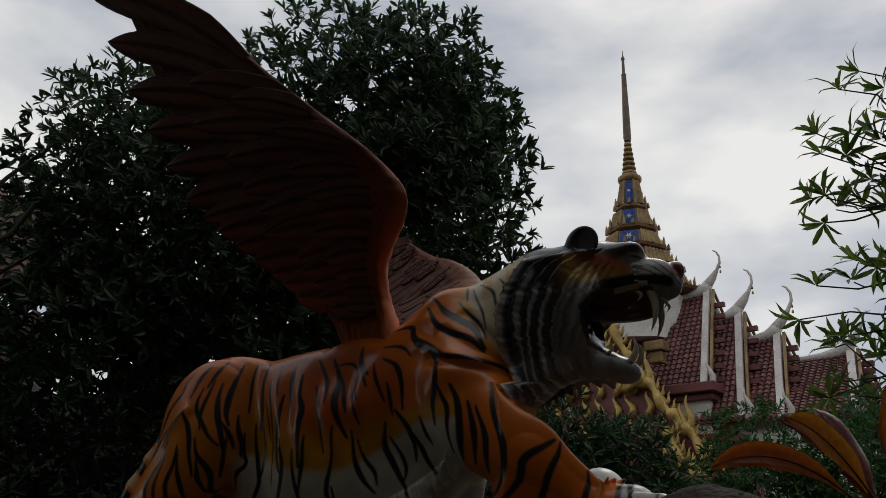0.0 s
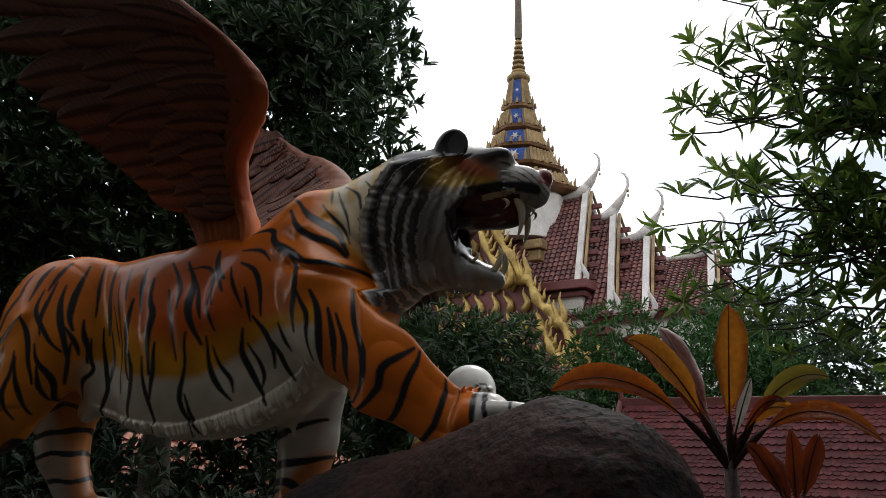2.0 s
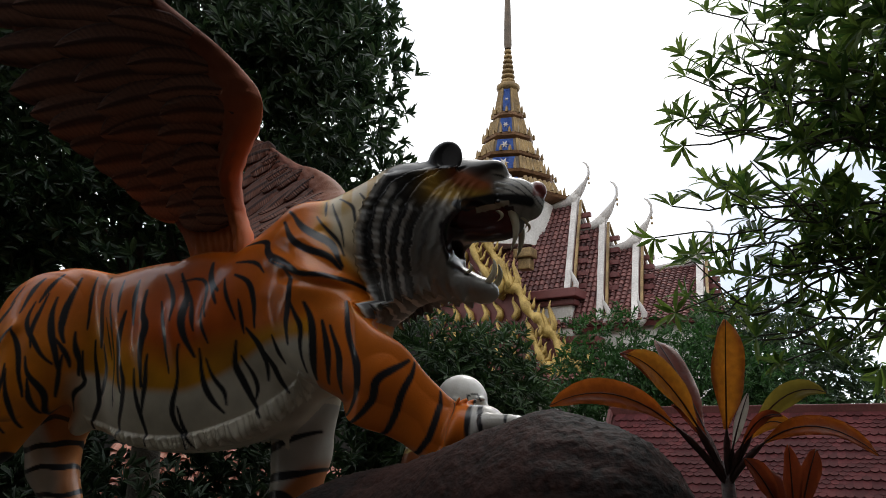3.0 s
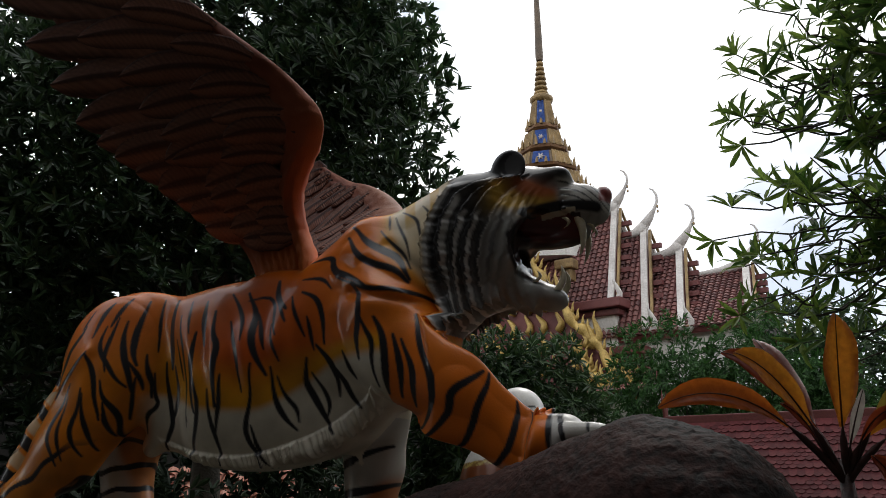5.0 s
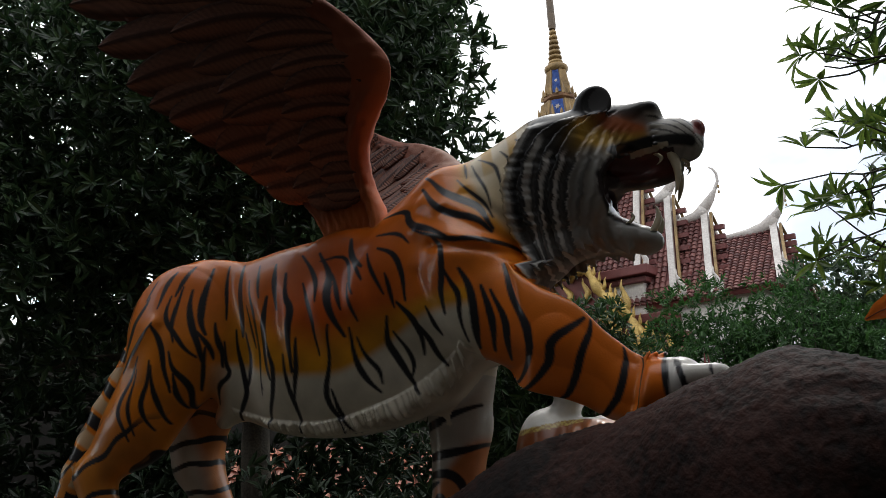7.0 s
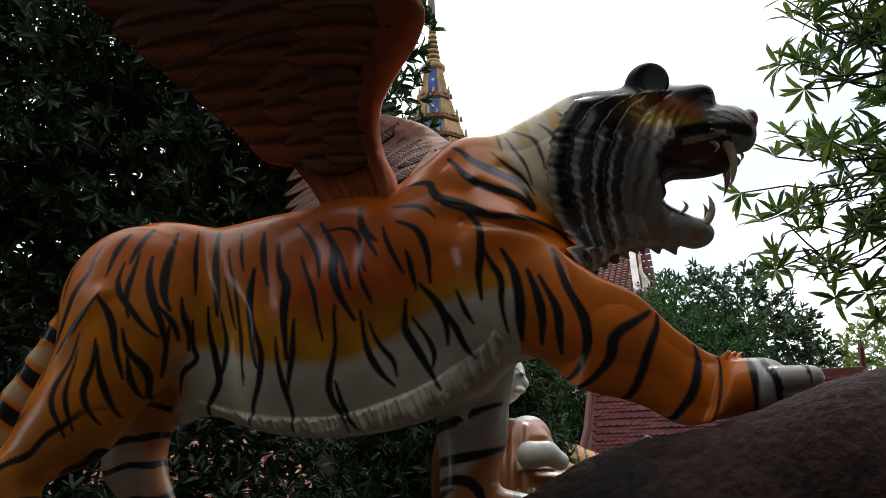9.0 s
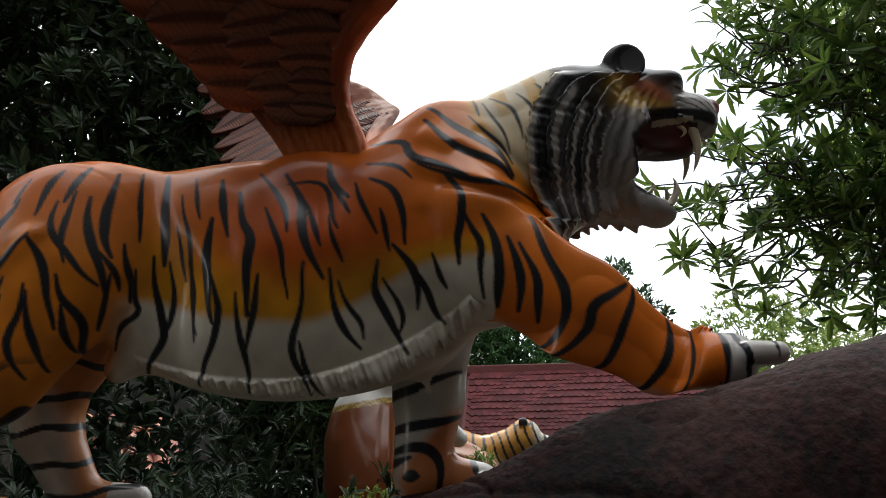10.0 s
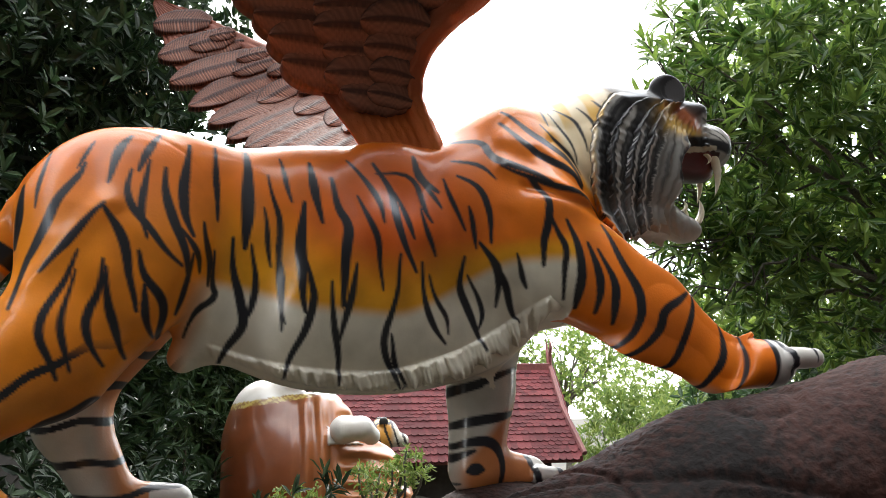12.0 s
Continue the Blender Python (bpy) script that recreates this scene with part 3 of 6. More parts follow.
def fruits():
    owner = [o for o in scene.objects if o.name.startswith("tree") and "rosettes" in o.get("label", "")][0]
    for x, y, z in ((2.25, 2.95, 4.06), (2.32, 2.85, 4.12), (2.36, 2.78, 3.99)):
        bm = bmesh.new()
        bmesh.ops.create_uvsphere(bm, u_segments=12, v_segments=8, radius=0.042)
        for v in bm.verts:
            v.co.z *= 1.25
            v.co += Vector((x, y, z))
        fruit = part("fruit", bm, FRUIT, owner, "green oval fruit", True)
        bm = bmesh.new()
        tube(bm, bend((x, y, z + 0.05), (x + 0.35, y + 0.1, z + 0.22), (0, 0, 0.03), 4), [0.004, 0.005, 0.006, 0.006, 0.007], 5)
        part("stalk", bm, TWIG, fruit)


fruits()

bush("dark leafy undergrowth behind the tiger statue", [(-2.0, 6.3, 0.7, 2.4, 0.7, 1.0), (-4.2, 5.8, 0.9, 1.2, 0.8, 1.3), (0.0, 7.2, 0.9, 0.7, 0.6, 1.0)], 1500, 8, 0.13, 0.035, LEAF_DARK_SHADE, 21)
bush("round green bush with narrow leaves below the temple", [(1.2, 8.8, 2.2, 0.75, 0.7, 1.25), (2.05, 8.9, 2.15, 0.72, 0.6, 1.15), (2.4, 9.2, 1.5, 0.55, 0.6, 0.9), (1.5, 9.1, 1.4, 1.1, 0.5, 1.2)], 2600, 8, 0.16, 0.036, LEAF_BUSH, 22)
bush("clipped green hedge below the temple roofs", [(4.7, 12.0, 2.62, 1.1, 0.9, 1.5), (6.1, 11.7, 2.60, 1.2, 0.9, 1.5), (5.4, 12.1, 1.6, 1.9, 0.9, 1.7), (7.2, 11.6, 2.2, 1.0, 0.8, 1.4)], 5200, 8, 0.13, 0.032, LEAF_HEDGE, 23)
bush("dense dark hedge at the back of the garden", [(-5.5, 8.6, 0.8, 2.0, 0.7, 1.9), (-2.6, 9.0, 0.6, 2.0, 0.7, 1.5), (-0.2, 9.2, 0.8, 1.6, 0.7, 1.7), (-4.0, 9.4, 1.6, 2.2, 0.6, 1.6)], 2600, 8, 0.17, 0.06, LEAF_DARK_SHADE, 24)
bush("low dark shrubs on the slope below the tiger", [(-2.6, 5.75, 0.9, 0.9, 0.45, 0.55), (-0.6, 5.6, 0.8, 1.0, 0.45, 0.6), (0.5, 5.6, 0.7, 0.5, 0.4, 0.6)], 520, 8, 0.12, 0.03, LEAF_DARK_SHADE, 25)
bush("light green sprigs in front of the monk statue", [(1.13, 5.64, 1.24, 0.30, 0.15, 0.11), (0.70, 5.97, 1.08, 0.30, 0.15, 0.12), (1.36, 5.6, 1.30, 0.16, 0.12, 0.13)], 300, 6, 0.045, 0.014, LEAF_LIGHT, 26)
bush("dark shrub mass beyond the boulder", [(6.3, 5.2, 1.6, 1.1, 1.0, 0.9), (7.6, 4.2, 1.8, 1.2, 1.0, 1.3)], 1100, 8, 0.15, 0.04, LEAF_BUSH, 27)
tree("tree", "dark round-crowned tree beyond the red roof", (8.6, 12.6), (8.6, 12.6, 1.4), 0.12,
     [(8.0, 12.4, 3.3, 1.2, 1.1, 1.35), (7.1, 12.6, 3.4, 0.9, 0.9, 1.2), (8.9, 12.2, 2.6, 0.8, 0.9, 1.2)], 1200, 8, 0.16, 0.05, LEAF_DARK, 14)
tree("tree", "airy yellow-green tree in the distance", (13.0, 13.0), (13.0, 13.0, 2.2), 0.11,
     [(13.0, 13.0, 3.2, 1.8, 1.6, 1.3), (11.6, 13.6, 2.6, 1.4, 1.0, 1.1), (12.6, 11.6, 2.8, 1.4, 1.2, 1.3)], 800, 7, 0.16, 0.06, LEAF_LIGHT, 15, 0.3)
bush("light green bush with narrow leaves beside the pavilion", [(8.8, 8.8, 1.1, 0.9, 0.8, 1.1), (9.4, 8.0, 1.1, 0.8, 0.8, 1.0), (9.6, 7.2, 1.2, 0.8, 0.8, 1.0)], 1300, 8, 0.16, 0.03, LEAF_LIGHT, 28)
tree("tree", "light green feathery tree beyond the pavilion", (10.5, 7.6), (10.4, 7.6, 1.8), 0.10,
     [(9.4, 8.0, 1.9, 1.2, 1.2, 1.0), (9.0, 6.4, 2.0, 1.2, 1.1, 1.0), (10.6, 6.6, 3.4, 1.4, 1.5, 1.3), (9.8, 5.4, 2.6, 1.2, 1.0, 1.2), (8.3, 7.3, 1.2, 0.9, 0.9, 0.9), (7.6, 6.4, 1.5, 0.8, 0.7, 0.75)], 2300, 8, 0.17, 0.035, LEAF_LIGHT, 16, 0.3, droop=0.4)


# ---- red-roofed pavilion ----
def pavilion():
    r0 = np.array((7.05, 8.98))
    along, out = np.array((-0.8, 0.6)), np.array((-0.6, -0.8))
    m = Matrix(((along[0], out[0], 0, r0[0]), (along[1], out[1], 0, r0[1]), (0, 0, 1, 0), (0, 0, 0, 1)))
    ob = empty("pavilion", m, "small pavilion with a steep red tiled roof and ridge finials", "pavilion")
    length, half, ridge, eave = 3.3, 1.2, 2.40, 1.15
    bm = bmesh.new()
    for side in (1, -1):
        vs = [bm.verts.new(p) for p in ((-0.1, 0, ridge - 0.06), (length + 0.1, 0, ridge - 0.06), (length + 0.22, side * half, eave - 0.05), (-0.22, side * half, eave - 0.05))]
        ws = [bm.verts.new(v.co - Vector((0, 0, 0.05))) for v in vs]
        bm.faces.new(vs), bm.faces.new(list(reversed(ws)))
        for i in range(4):
            bm.faces.new((vs[i], vs[(i + 1) % 4], ws[(i + 1) % 4], ws[i]))
    part("roof_deck", bm, RED_TRIM, ob)
    bm = bmesh.new()
    box(bm, -0.14, length + 0.14, -0.07, 0.07, ridge - 0.10, ridge + 0.03, 0.015)
    part("ridge_cap", bm, RED_TRIM, ob)
    for x in (-0.14, length + 0.14):
        for side in (1, -1):
            bm = bmesh.new()
            tube(bm, [(x, 0, ridge), (x, side * half * 0.5, (ridge + eave) / 2 - 0.01), (x - 0.1 * (1 if x < 0 else -1), side * (half + 0.02), eave)], [0.045, 0.045, 0.04], 6)
            part("bargeboard", bm, RED_TRIM, ob)
        for k in (1, -1):
            bm = bmesh.new()
            tube(bm, [(x, 0.02 * k, ridge), (x, 0.05 * k, ridge + 0.14), (x, 0.11 * k, ridge + 0.26), (x, 0.10 * k, ridge + 0.40)], [0.035, 0.03, 0.022, 0.004], 6)
            part("finial", bm, RED_TRIM, ob)
    bm = bmesh.new()
    box(bm, 0.15, length - 0.15, -half + 0.25, half - 0.25, -1.0, eave + 0.12)
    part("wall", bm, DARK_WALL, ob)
    bm = bmesh.new()
    box(bm, -0.2, length + 0.2, half - 0.05, half - 0.01, eave - 0.12, eave - 0.04)
    part("fascia", bm, RED_TRIM, ob)
    # tiles: a rounded clay shingle, laid course by course
    tw, th = 0.095, 0.17
    prof = [(-0.49, 0), (0.49, 0), (0.49, 0.8), (0.34, 0.93), (0, 1.0), (-0.34, 0.93), (-0.49, 0.8)]
    vs = [(x * tw, y * th, 0.010 + 0.008 * y) for x, y in prof] + [(x * tw, y * th, -0.004) for x, y in prof]
    fs = [tuple(range(7)), tuple(reversed(range(7, 14)))] + [(i, 7 + i, 7 + (i + 1) % 7, (i + 1) % 7) for i in range(7)]
    slope = math.hypot(half, ridge - eave)
    courses = 26
    pitch = slope / courses
    shared = bpy.data.meshes.new("tile")
    shared.from_pydata(vs, [], fs)
    shared.materials.append(TILE)
    ang = math.atan2(ridge - eave, half)
    cols = int(length / tw) + 3
    made = 0
    spare_v, spare_f = [], []
    for c in range(courses):
        for k in range(cols):
            u = -0.16 + (k + (0.5 if c % 2 else 0)) * tw
            t = c * pitch
            if u > length + 0.2:
                continue
            jig = 0.006 * math.sin(12.9 * k + 78.2 * c)
            y, z = t * math.cos(ang), ridge - 0.05 - t * math.sin(ang)
            loc = pose(u, y, z + 0.02 + jig, -math.degrees(ang) + 4.0, 0, 40 * jig)
            if c < 9 and made < 300:
                tile = new("tile", shared)
                tile.parent = ob
                tile.matrix_local = loc
                made += 1
            else:
                base = len(spare_v)
                spare_v += [loc @ Vector(v) for v in vs]
                spare_f += [tuple(base + i for i in f) for f in fs]
    tagged(mesh_object("tiles", spare_v, spare_f, TILE, ob), kind="stuff")
    return ob


pavilion()


# ---- the winged tiger: one painted concrete statue ----
def smooth(a, b, x):
    t = np.clip((x - a) / (b - a), 0, 1)
    return t * t * (3 - 2 * t)


TIGER = Matrix.Translation((-0.01, 3.52, 0)) @ pose(0, 0, 0, 0, 0, -25.5)


def tiger_body():
    c = Clay((-2.5, -0.52, 1.24), (1.2, 0.46, 3.16), 0.006)
    # trunk
    c.egg((-0.02, 0, 2.36), (0.36, 0.235, 0.40), 0.08)
    c.rod((-0.1, 0, 2.30), (-0.72, 0, 2.22), 0.37, 0.33, 0.08, flat=0.56)
    c.rod((-0.72, 0, 2.24), (-1.25, 0, 2.26), 0.31, 0.28, 0.08, flat=0.6)
    c.egg((-1.34, 0, 2.28), (0.36, 0.24, 0.29), 0.08, lean=8)
    # deep belly
    c.egg((-0.52, 0, 1.985), (0.62, 0.155, 0.285), 0.08, lean=2)
    c.egg((-0.98, 0, 1.98), (0.25, 0.13, 0.16), 0.06)
    # shoulder blades and chest
    for s in (-1, 1):
        c.rod((-0.02, 0.10 * s, 2.68), (0.10, 0.17 * s, 2.36), 0.095, 0.13, 0.08)
        c.egg((-0.20, 0.13 * s, 2.34), (0.20, 0.11, 0.26), 0.07)
        c.egg((-1.38, 0.15 * s, 2.22), (0.27, 0.12, 0.30), 0.06, lean=-10)
    c.egg((0.20, 0, 2.22), (0.20, 0.20, 0.26), 0.08)
    # neck, ruff and skull
    c.rod((0.05, 0, 2.52), (0.44, 0, 2.67), 0.26, 0.285, 0.10, flat=0.82)
    c.egg((0.46, 0, 2.61), (0.17, 0.24, 0.345), 0.08, lean=-12)
    c.egg((0.58, 0, 2.66), (0.14, 0.24, 0.31), 0.05, lean=-8)
    c.egg((0.70, 0, 2.79), (0.19, 0.17, 0.19), 0.05)
    c.rod((0.78, 0, 2.83), (1.00, 0, 2.765), 0.125, 0.075, 0.05, flat=0.95)
    for s in (-1, 1):
        c.egg((0.85, 0.075 * s, 2.890), (0.080, 0.055, 0.042), 0.045, lean=12)
        c.egg((0.905, 0.060 * s, 2.880), (0.028, 0.035, 0.026), 0.02)
        c.egg((0.970, 0.055 * s, 2.765), (0.085, 0.055, 0.085), 0.03)
        c.egg((0.66, 0.14 * s, 2.60), (0.09, 0.09, 0.16), 0.05, lean=-20)
    c.egg((1.052, 0, 2.805), (0.040, 0.056, 0.042), 0.012)
    for s in (-1, 1):
        # folds of the brow and the whisker pads
        for k in range(3):
            c.rod((0.80 + 0.03 * k, 0.10 * s, 2.895 - 0.010 * k), (0.875 + 0.018 * k, 0.085 * s, 2.905 - 0.022 * k), 0.012, 0.010, 0.008)
        for k in range(4):
            c.rod((0.90, 0.098 * s, 2.815 - 0.026 * k), (1.02, 0.062 * s, 2.800 - 0.022 * k), 0.012, 0.009, 0.008)
    # pointed tufts along the lower edge of the ruff and under the jaw
    for s in (-1, 1):
        for k in range(7):
            x, y = 0.36 + 0.036 * k, (0.17 - 0.006 * k) * s
            zz = 2.345 + 0.010 * k
            c.rod((x, y, zz), (x + 0.045, y * 1.05, zz - 0.085 + 0.006 * k), 0.034, 0.006, 0.015)
        for k in range(3):
            c.rod((0.60 + 0.06 * k, 0.07 * s, 2.40 - 0.01 * k), (0.63 + 0.06 * k, 0.07 * s, 2.345 - 0.01 * k), 0.025, 0.006, 0.012)
    # lower jaw
    c.rod((0.58, 0, 2.465), (0.80, 0, 2.390), 0.10, 0.052, 0.05, flat=1.35)
    c.egg((0.825, 0, 2.375), (0.058, 0.072, 0.046), 0.03)
    # palate and flews
    c.egg((0.83, 0, 2.675), (0.165, 0.075, 0.085), 0.03, lean=-6)
    c.egg((1.030, 0, 2.745), (0.042, 0.062, 0.060), 0.03)
    # open mouth
    c.rod((0.670, 0, 2.570), (0.95, 0, 2.53), 0.022, 0.068, 0.015, flat=4.0, cut=True)
    for s in (-1, 1):
        c.egg((0.825, 0.118 * s, 2.670), (0.150, 0.070, 0.072), 0.015, lean=-8, cut=True)
    # wide corners of the mouth
    for s in (-1, 1):
        c.egg((0.815, 0.20 * s, 2.565), (0.150, 0.145, 0.118), 0.02, lean=-6, cut=True)
    # ears
    for s in (-1, 1):
        c.egg((0.675, 0.150 * s, 2.920), (0.078, 0.028, 0.086), 0.015, yaw=20 * s)
        c.egg((0.690, 0.178 * s, 2.930), (0.056, 0.014, 0.060), 0.008, yaw=20 * s, cut=True)
    # wing roots
    for s in (-1, 1):
        c.egg((-0.46, 0.08 * s, 2.47), (0.18, 0.07, 0.12), 0.06, lean=-12)
    # reaching front leg
    c.rod((0.06, -0.15, 2.24), (0.42, -0.28, 1.98), 0.225, 0.160, 0.07, flat=0.75)
    c.rod((0.42, -0.28, 1.98), (0.66, -0.31, 1.815), 0.160, 0.112, 0.05, flat=0.8)
    c.rod((0.66, -0.31, 1.80), (0.90, -0.34, 1.80), 0.098, 0.088, 0.04)
    for k in range(4):
        y = -0.42 + 0.052 * k
        c.rod((0.93, y, 1.815), (1.035 - 0.012 * abs(k - 1.5), y - 0.004, 1.815), 0.040, 0.036, 0.012)
    for k in range(3):
        c.rod((0.70 + 0.03 * k, -0.38 + 0.02 * k, 1.86), (0.80 + 0.03 * k, -0.37 + 0.03 * k, 1.905), 0.016, 0.008, 0.01)
    # standing front leg
    c.rod((-0.04, 0.14, 2.10), (-0.06, 0.16, 1.72), 0.19, 0.125, 0.07, flat=0.8)
    c.rod((-0.06, 0.16, 1.72), (-0.09, 0.16, 1.44), 0.125, 0.105, 0.05)
    c.rod((-0.07, 0.16, 1.42), (0.12, 0.15, 1.40), 0.10, 0.075, 0.04)
    for k in range(4):
        c.rod((0.13, 0.08 + 0.045 * k, 1.405), (0.21, 0.078 + 0.045 * k, 1.40), 0.036, 0.032, 0.012)
    # hind legs
    c.rod((-1.36, -0.16, 2.10), (-1.52, -0.23, 1.80), 0.26, 0.175, 0.07, flat=0.65)
    c.rod((-1.52, -0.23, 1.82), (-1.74, -0.24, 1.60), 0.165, 0.095, 0.05, flat=0.75)
    c.rod((-1.75, -0.24, 1.60), (-1.66, -0.24, 1.36), 0.085, 0.080, 0.04)
    c.rod((-1.66, -0.24, 1.35), (-1.44, -0.24, 1.345), 0.080, 0.070, 0.04)
    c.rod((-1.34, 0.15, 2.10), (-1.50, 0.24, 1.78), 0.24, 0.15, 0.07, flat=0.65)
    c.rod((-1.52, 0.25, 1.78), (-1.50, 0.25, 1.62), 0.135, 0.115, 0.05)
    c.rod((-1.50, 0.25, 1.62), (-1.36, 0.25, 1.36), 0.112, 0.085, 0.04)
    c.rod((-1.36, 0.25, 1.355), (-1.16, 0.25, 1.35), 0.078, 0.062, 0.04)
    # sheath and tail
    c.rod((-1.02, 0, 1.90), (-1.16, 0, 1.82), 0.055, 0.05, 0.06)
    tail = [(-1.58, 0, 2.34), (-1.65, 0, 2.26), (-1.72, 0, 2.15), (-1.80, -0.01, 2.02), (-1.88, -0.02, 1.89), (-1.95, -0.03, 1.75), (-2.01, -0.05, 1.60), (-2.06, -0.06, 1.44)]
    for p, q in zip(tail, tail[1:]):
        c.rod(p, q, 0.068, 0.064, 0.03)
    v, f = c.skin()
    return v, f


RUFF_Z = (2.25, 2.40, 2.50, 2.60, 2.70, 2.80, 2.86, 2.92)
RUFF_ARCS = ((0.385, 0.290, 0.274, 0.268, 0.290, 0.340, 0.405, 0.520), (0.435, 0.362, 0.345, 0.342, 0.372, 0.450, 0.560, 0.70),
             (0.475, 0.420, 0.408, 0.420, 0.458, 0.540, 0.650, 0.76), (0.520, 0.476, 0.468, 0.482, 0.522, 0.595, 0.712, 0.81),
             (0.575, 0.535, 0.528, 0.545, 0.590, 0.668, 0.78, 0.87))


def ruff_rings(v):
    """Which lock of the ruff a place lies on (0 at its outer rim, 4 at the cheek), its part of that lock, and the mask."""
    s, d, z = v.T
    z = z - 0.45 * np.clip(0.2 - np.abs(d), 0, 0.2)
    x = s + 0.0028 * np.sin(z * 95 + 3 * np.sin(z * 23)) + 0.002 * np.sin(z * 191 + 8 * s) + 0.003 * waves(v, 30, 71)
    arcs = [np.interp(z, RUFF_Z, a) for a in RUFF_ARCS]
    w = (x - arcs[0]) / 0.06
    for k in range(4):
        inside = x > arcs[k]
        w = np.where(inside, k + (x - arcs[k]) / np.maximum(arcs[k + 1] - arcs[k], 0.02), w)
    w = np.where(x > arcs[4], 4 + (x - arcs[4]) / 0.05, w)
    mask = smooth(-0.25, 0.05, w) * smooth(4.0, 3.85, w) * smooth(0.03, 0.10, np.abs(d)) * smooth(2.875, 2.84, z) * smooth(2.22, 2.28, z)
    return w, w % 1.0, mask


def fringe_line(s):
    """Height at which the belly fringe begins."""
    return 1.768 + 0.62 * np.maximum(0, s + 0.6) ** 2 + 0.36 * np.maximum(0, -0.6 - s) ** 2


def tiger_relief(v):
    """Fur ridges of the ruff, belly fringe and muscle grooves."""
    s, d, z = v.T
    out = np.zeros_like(v)
    w, saw, mask = ruff_rings(v)
    # each lock stands proud at its outer rim and dips under the next one
    step = smooth(0.0, 0.12, saw) * (1 - saw) ** 0.8
    out[:, 1] += np.sign(d) * mask * (0.076 * step - 0.026)
    out[:, 0] -= mask * 0.030 * step
    # fur streaks on cheek and jaw
    cheek = smooth(4.0, 4.3, w) * smooth(8.5, 6.5, w) * (np.abs(d) > 0.05) * smooth(2.84, 2.78, z) * (z > 2.25)
    out[:, 1] += np.sign(d) * cheek * 0.005 * np.sin(w * 7 + 2 * np.sin(z * 14))
    # belly fringe: a row of curled pointed locks
    edge = fringe_line(s)
    lock = np.abs(((s + 0.55 * z + 0.008 * np.sin(s * 37)) / 0.024) % 1.0 - 0.5) * 2
    lock2 = np.abs(((s + 0.45 * z + 0.030 * np.sin(s * 17) + 0.012 * np.sin(s * 41)) / 0.074) % 1.0 - 0.5) * 2
    reach = 0.056 + 0.014 * lock + 0.030 * lock2
    fringe = smooth(0.010, -0.006, z - edge) * smooth(-0.010, 0.006, z - edge + reach) * smooth(0.12, 0.04, s) * smooth(-1.12, -1.0, s) * smooth(0.04, 0.08, np.abs(d)) * (np.abs(d) < 0.26)
    down = smooth(0.0, -0.05, z - edge)
    out[:, 1] += np.sign(d) * fringe * (0.006 + 0.012 * lock + 0.016 * lock2 + 0.016 * down)
    out[:, 2] -= fringe * (0.010 * lock2 + 0.014 * down * lock2 + 0.012 * down * lock)
    # ribs and soft muscle
    out[:, 1] += np.sign(d) * (0.008 * waves(v, 9, 5) + 0.009 * np.sin((s + 0.25 * z) * 38) * smooth(-0.95, -0.7, s) * smooth(-0.15, -0.35, s) * smooth(2.5, 2.3, z) * smooth(1.95, 2.1, z))
    # grooves of the shoulder
    for s0, z0, s1, z1, w, h in ((0.02, 2.55, 0.30, 2.36, 0.022, 0.022), (-0.03, 2.42, 0.32, 2.325, 0.020, 0.026), (-0.10, 2.50, 0.20, 2.385, 0.034, -0.026), (0.10, 2.62, 0.30, 2.44, 0.02, 0.014),
                                 (-0.10, 2.62, 0.16, 2.48, 0.036, -0.018), (0.02, 2.36, 0.10, 2.10, 0.05, -0.016), (-0.10, 2.30, -0.04, 2.08, 0.03, 0.014), (-1.40, 2.24, -1.58, 2.00, 0.03, -0.014), (-1.36, 2.20, -1.30, 1.96, 0.03, 0.012), (-1.12, 2.08, -1.24, 1.90, 0.025, 0.018)):
        dist = segment(s, z, s0, z0, s1, z1)
        out[:, 1] -= np.sign(d) * 0.72 * h * np.exp(-(dist / (1.15 * w)) ** 2) * smooth(0.06, 0.12, np.abs(d))
    return v + out


def segment(s, z, s0, z0, s1, z1):
    ds, dz = s1 - s0, z1 - z0
    t = np.clip(((s - s0) * ds + (z - z0) * dz) / (ds * ds + dz * dz + 1e-9), 0, 1)
    return np.hypot(s - s0 - t * ds, z - z0 - t * dz)


